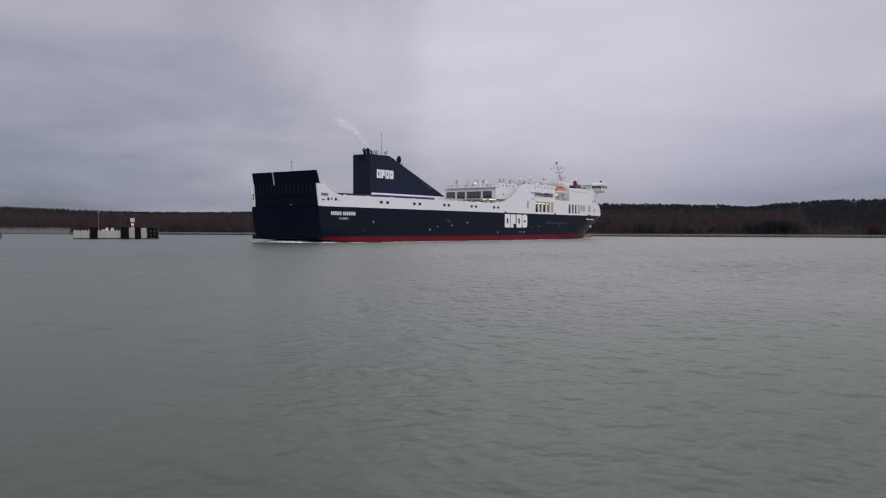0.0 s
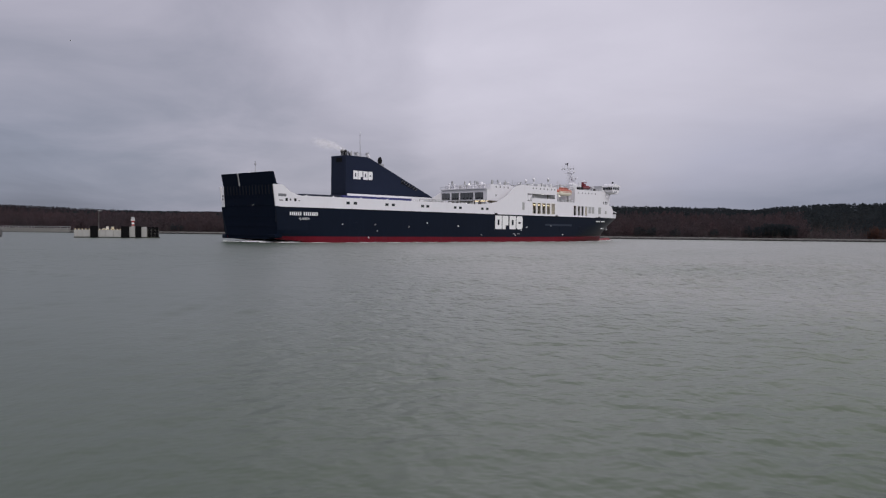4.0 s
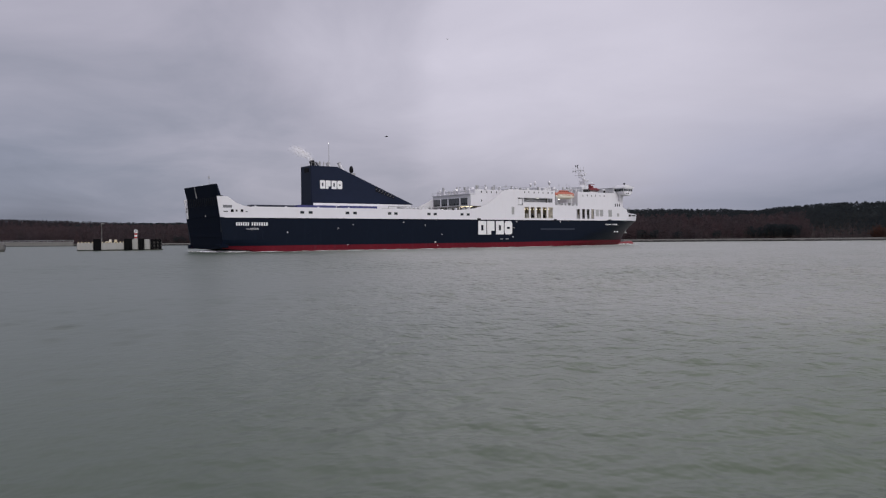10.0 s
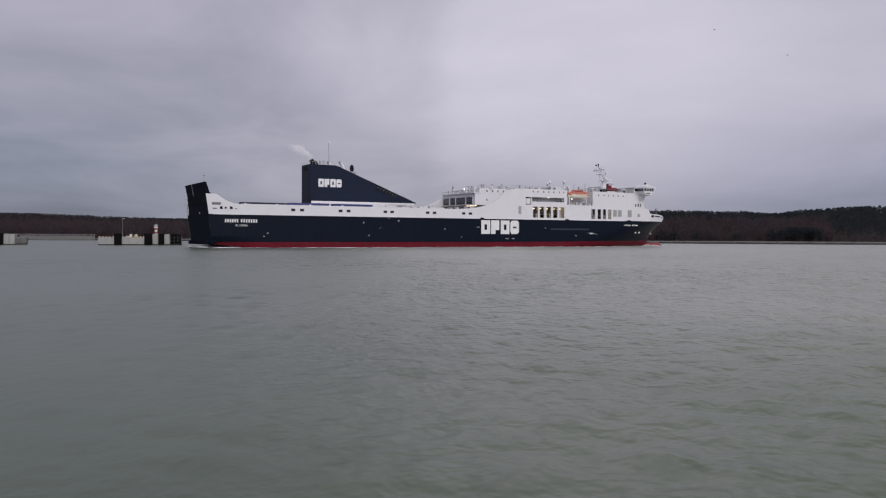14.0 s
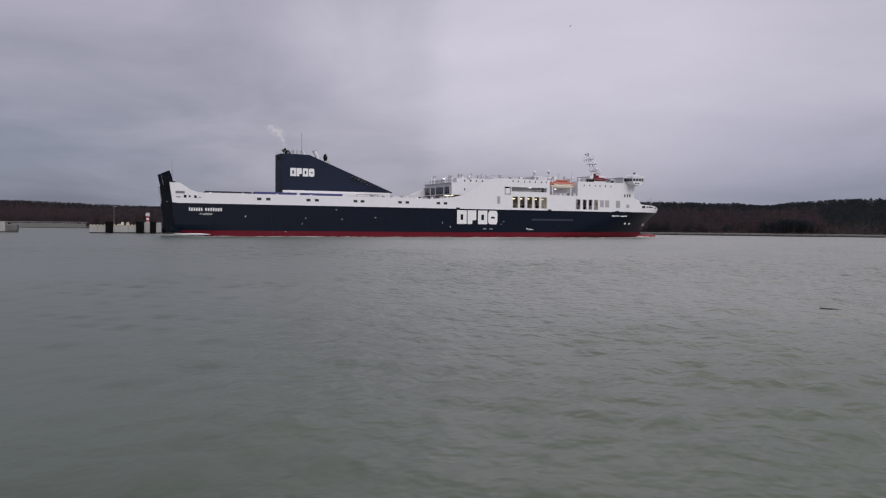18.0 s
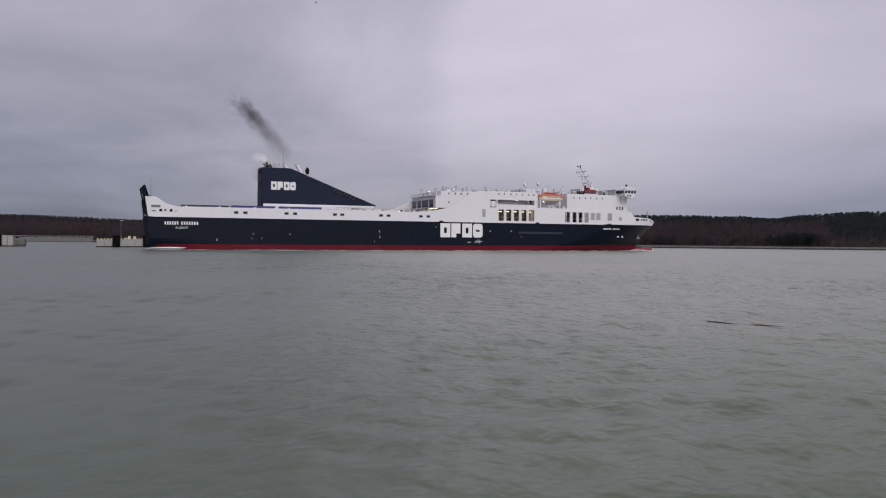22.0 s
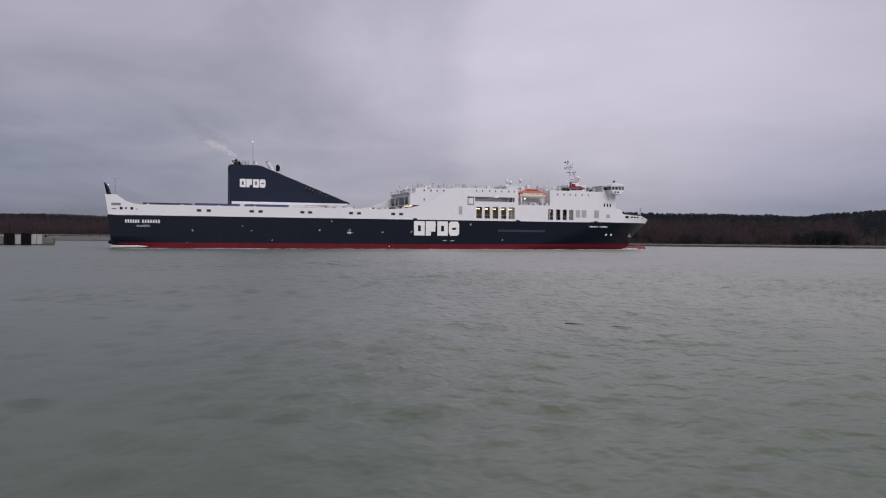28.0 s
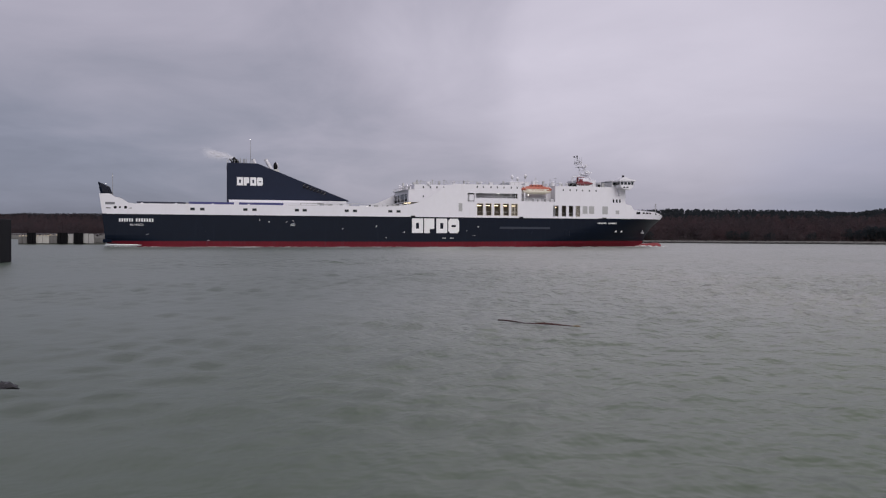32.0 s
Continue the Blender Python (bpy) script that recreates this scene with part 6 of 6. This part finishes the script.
# ---- birds ----
def bird(label, body, wing, span):
    b = thing("gull" if body == GULL_WHITE else "dark_bird", label, "bird", "birds over the channel")
    part("body", Geo().ball((0, 0, 0), 0.20, 0.075, 0.07, 10, 7).ball((0.20, 0, 0.03), 0.07, 0.05, 0.05, 8, 6), body, b, smooth=True)
    part("tail", Geo().prism([(-0.36, -0.01), (-0.14, -0.02), (-0.14, 0.02), (-0.36, 0.01)], -0.06, 0.06), body, b)
    wings = []
    for s in (-1, 1):
        h2 = span / 2
        g = Geo().add([(0.10, 0, 0.02), (-0.09, 0, 0.02), (0.14, s * h2 * 0.5, 0.10), (-0.06, s * h2 * 0.5, 0.09), (-0.02, s * h2, 0.04), (-0.10, s * h2 * 0.97, 0.04),
                       (0.10, 0, 0.0), (-0.09, 0, 0.0), (0.14, s * h2 * 0.5, 0.085), (-0.06, s * h2 * 0.5, 0.075), (-0.02, s * h2, 0.032), (-0.10, s * h2 * 0.97, 0.032)],
                      [(0, 1, 3, 2), (2, 3, 5, 4), (6, 8, 9, 7), (8, 10, 11, 9), (0, 2, 8, 6), (2, 4, 10, 8), (1, 7, 9, 3), (3, 9, 11, 5), (4, 5, 11, 10)])
        wings.append(part("wing", g, wing, b))
    return b, wings


FLIGHTS = [
    (True, [(0, -123, 62, 8), (9, -7.8, 47.3, 9.2), (10.5, 11.4, 44.4, 9.3), (11.5, 24.2, 41.6, 11.4), (20, 120, 30, 16), (32, 270, 10, 22)]),
    (False, [(0, -110, 210, 44), (13, 81, 190, 53.6), (22, 215, 170, 58), (32, 360, 160, 62)]),
    (False, [(0, 330, 230, 60), (16.5, 83, 190, 50.5), (25, -45, 170, 56), (32, -150, 160, 60)]),
    (False, [(0, 130, 75, 11), (10, 92, 108, 3.2), (12, 59.9, 92.3, 4.41), (14, 25.2, 72.6, 3.91), (19, 19.6, 73.4, 3.41), (25, 8.4, 77.7, 3.74), (32, -8.4, 80, 4.6)]),
]
birds = [(*bird("small dark bird flying over the channel" if dark else "white gull gliding over the channel", CROW if dark else GULL_WHITE, CROW if dark else GULL_GREY, 1.0 if dark else 1.25), rows)
         for dark, rows in FLIGHTS]
birds[0][0].scale = (0.32, 0.32, 0.32)
FLOCK = 14
flock = [bird("white gull wheeling beside the ferry's hull", GULL_WHITE, GULL_WHITE, 1.25) for _ in range(FLOCK)]


for b_, _ in flock:
    b_.scale = (0.95, 0.95, 0.95)


# ---- everything that moves ----
def motions():
    rows = [
        (0, pose(-3.07, 233.35, 0, 0, 0, 44.06)),
        (2, pose(-8.29, 237.26, 0, 0, 0, 40.69)),
        (4, pose(-13.64, 241.15, 0, 0, 0, 37.24)),
        (6, pose(-18.85, 245.34, 0, 0, 0, 33.68)),
        (8, pose(-23.73, 249.73, 0, 0, 0, 30.43)),
        (10, pose(-28.25, 254.52, 0, 0, 0, 27.32)),
        (12, pose(-32.53, 259.43, 0, 0, 0, 24.30)),
        (14, pose(-36.65, 263.84, 0, 0, 0, 21.42)),
        (16, pose(-40.61, 267.32, 0, 0, 0, 18.84)),
        (18, pose(-44.65, 269.89, 0, 0, 0, 16.79)),
        (20, pose(-48.92, 271.55, 0, 0, 0, 15.36)),
        (22, pose(-53.55, 272.27, 0, 0, 0, 14.35)),
        (24, pose(-58.89, 271.95, 0, 0, 0, 13.41)),
        (26, pose(-65.00, 270.91, 0, 0, 0, 12.86)),
        (28, pose(-71.75, 269.85, 0, 0, 0, 12.45)),
        (30, pose(-79.19, 269.06, 0, 0, 0, 11.83)),
        (32, pose(-87.27, 268.86, 0, 0, 0, 10.88)),
    ]
    walk(ferry, rows)
    walk(foam, rows)
    walk(wash, rows)
    # the crest along the quarter wells up as the ferry gathers way
    walk(quarter_wash, [(k, pose(0, 0, -1.1 * min(1.0, max(0.0, (18 - k) / 6))) @ p) for k, p in rows])
    for t, m in CARGO:
        walk(t, [(k, p @ m) for k, p in rows])
    # water and driftwood run to the left with the current
    walk(water, [(0, pose(0, 0, 0)), (32, pose(-41.0, 0, 0))])
    walk(log, [(0, pose(47.6, 33.9, -0.065, 0, 0, -30)), (18, pose(22.9, 33.8, -0.035, 0, 0, -33)), (19, pose(21.4, 33.7, 0.025, 1, 0, -33)), (20, pose(20.0, 33.8, 0.000, 0, 0, -34)), (21, pose(18.5, 33.7, 0.005, 0, 0.5, -35)),
               (22, pose(17.1, 33.8, 0.015, 0, 0.5, -34)), (23, pose(15.7, 33.4, 0.020, 0, -0.5, -28)), (24, pose(14.3, 33.4, -0.025, 1, 0.5, -29)), (25, pose(13.1, 33.5, 0.005, 1, 0.5, -31)),
               (26, pose(11.9, 33.6, 0.015, 0, 0, -33)), (28, pose(9.6, 33.8, -0.055, 0, -0.5, -38)), (29, pose(8.4, 33.9, -0.005, 0, 0.5, -39)), (30, pose(7.1, 34.1, 0.015, 0, 0, -39)),
               (31, pose(6.0, 33.9, 0.000, 0, -0.6, -38)), (32, pose(4.9, 33.8, 0.022, 0, -1.1, -43))])

    def ship_at(t):
        k = min(int(t // 2), len(rows) - 2)
        a, b, u = rows[k][1], rows[k + 1][1], (t - rows[k][0]) / 2
        return a.lerp(b, u)

    # vapour hangs at the pipes, drawn aft, and sways: (second, metres aft, metres up) of its far end
    plume = [(0, 13, 7), (1, 6, 8.5), (2, 7, 4), (3, 10, 1.5), (5.5, 10, 2.5), (7, 8, 3.5), (9, 6, 2.2), (10, 6, 3), (12, 5, 2.5), (14, 6, 3.5), (17, 4, 4), (18, 4, 6.5),
             (19, 3.5, 5), (20, 2.8, 4.2), (21, 2.2, 1.6), (23, 3.2, 2.0), (24, 4.5, 3.5), (25.5, 8, 5.5), (28, 8, 5), (30, 5.5, 3), (31, 7, 3.5), (32, 7.5, 1.2)]
    for i, w in enumerate(steam):
        far = i / (len(steam) - 1)
        keys = []
        for t, aft, up in plume:
            p = ship_at(t) @ Vector((39.3 - aft * far ** 1.5, 3.6 - 1.5 * far, 29.3 + up * far ** 0.7 + 0.25 * math.sin(2 * t + i)))
            keys.append((t, pose(p.x, p.y, p.z, 0, 15 + 22 * math.sin(t * 0.7 + i * 1.7), 8 * math.sin(t * 0.5 + i))))
        walk(w, keys)
    # soot waits in the casing, is blown out from the twentieth second on and is drawn out up and aft; a second small breath follows
    for i, w in enumerate(soot):
        late = i >= HEAD + TAIL
        leave = 26.3 + 0.18 * (i - HEAD - TAIL) if late else 19.85 + 0.027 * i
        rng = random.Random(300 + i)
        dx, dy, dz = (max(-1.1, min(1.1, rng.gauss(0, 0.8))) for _ in range(3))
        pace = 0.9 if late else 1.0 - 0.86 * (i / (HEAD + TAIL - 1)) ** 1.1
        keys = []
        for t in [0, 6, 12, 18, leave - 0.3, leave, leave + 0.35, leave + 1, leave + 2, leave + 3, leave + 4, leave + 5, leave + 6, leave + 7, leave + 8, leave + 10, 32]:
            if t > 32 or (keys and t <= keys[-1][0]):
                continue
            age = max(0.0, t - leave)
            spread = 0.5 * age + 0.06 * age * age + 1.6 * max(0.0, age - 3.6) ** 2
            u = age * pace + (2.2 if late else 1.1) * max(0.0, age - (1.3 if late else 4.6)) ** 2
            if age == 0:
                q = Vector((43.0, 3.6, 23.8))
            elif late:
                q = Vector((43.0 - 11.0 * u + dx * spread, 3.6 + dy * spread, 29.0 + 7.5 * u + dz * spread))
            else:
                q = Vector((45.0 - 4.2 * u - 1.4 * u * u * max(0.3, 1 - 0.04 * u) + dx * spread, 3.6 + dy * spread, 28.3 + 6.0 * min(1.0, age / 1.6) * (1 - pace) + 1.5 * min(1.0, age) + 8.5 * u + 0.2 * u * u + dz * spread))
            p = ship_at(t) @ q
            keys.append((t, pose(p.x, p.y, p.z, 0, (32 if late else 46) + 3 * min(age, 6) * dz, 4 * dy)))
        walk(w, keys)
    for k, (b, wings, path) in enumerate(birds):
        keys = []
        for i, (t, x, y, z) in enumerate(path):
            a, c = path[max(0, i - 1)], path[min(len(path) - 1, i + 1)]
            keys.append((t, pose(x, y, z, 6 * math.sin(t + k), 3 * math.sin(t * 1.7 + k), math.degrees(math.atan2(c[2] - a[2], c[1] - a[1])))))
        walk(b, keys)
        for s, w in zip((-1, 1), wings):
            walk(w, [(0.4 * j, pose(0, 0, 0, s * (10 + (32 if k == 0 else 20) * math.sin(j * 2.4 + k)), 0, 0)) for j in range(81)])
    # gulls wheel over the wash beside the after half of the hull
    for k, (b, wings) in enumerate(flock):
        rng = random.Random(900 + k)
        cx, cz, ph, sp = 18 + 8.5 * k + rng.uniform(-6, 6), rng.uniform(2.5, 7.5), rng.uniform(0, 6.28), rng.uniform(0.35, 0.6)
        keys = []
        for t in np.arange(0, 32.01, 0.8):
            x = cx + 11 * math.sin(sp * t + ph) + 4 * math.sin(1.7 * sp * t)
            y, z = -19 - 3.5 * math.cos(sp * t + ph), max(1.0, cz + 2.2 * math.sin(0.8 * sp * t + 2 * ph))
            p = ship_at(min(float(t), 32.0)) @ Vector((x, y, z))
            d = Vector((math.cos(sp * t + ph), 0.35 * math.sin(sp * t + ph)))
            keys.append((float(t), pose(p.x, p.y, p.z, 18 * math.sin(sp * t), 0, math.degrees(math.atan2(d.y, d.x)))))
        walk(b, keys)
        for s, w in zip((-1, 1), wings):
            walk(w, [(0.4 * j, pose(0, 0, 0, s * (12 + 26 * math.sin(j * 2.1 + k)), 0, 0)) for j in range(81)])


motions()
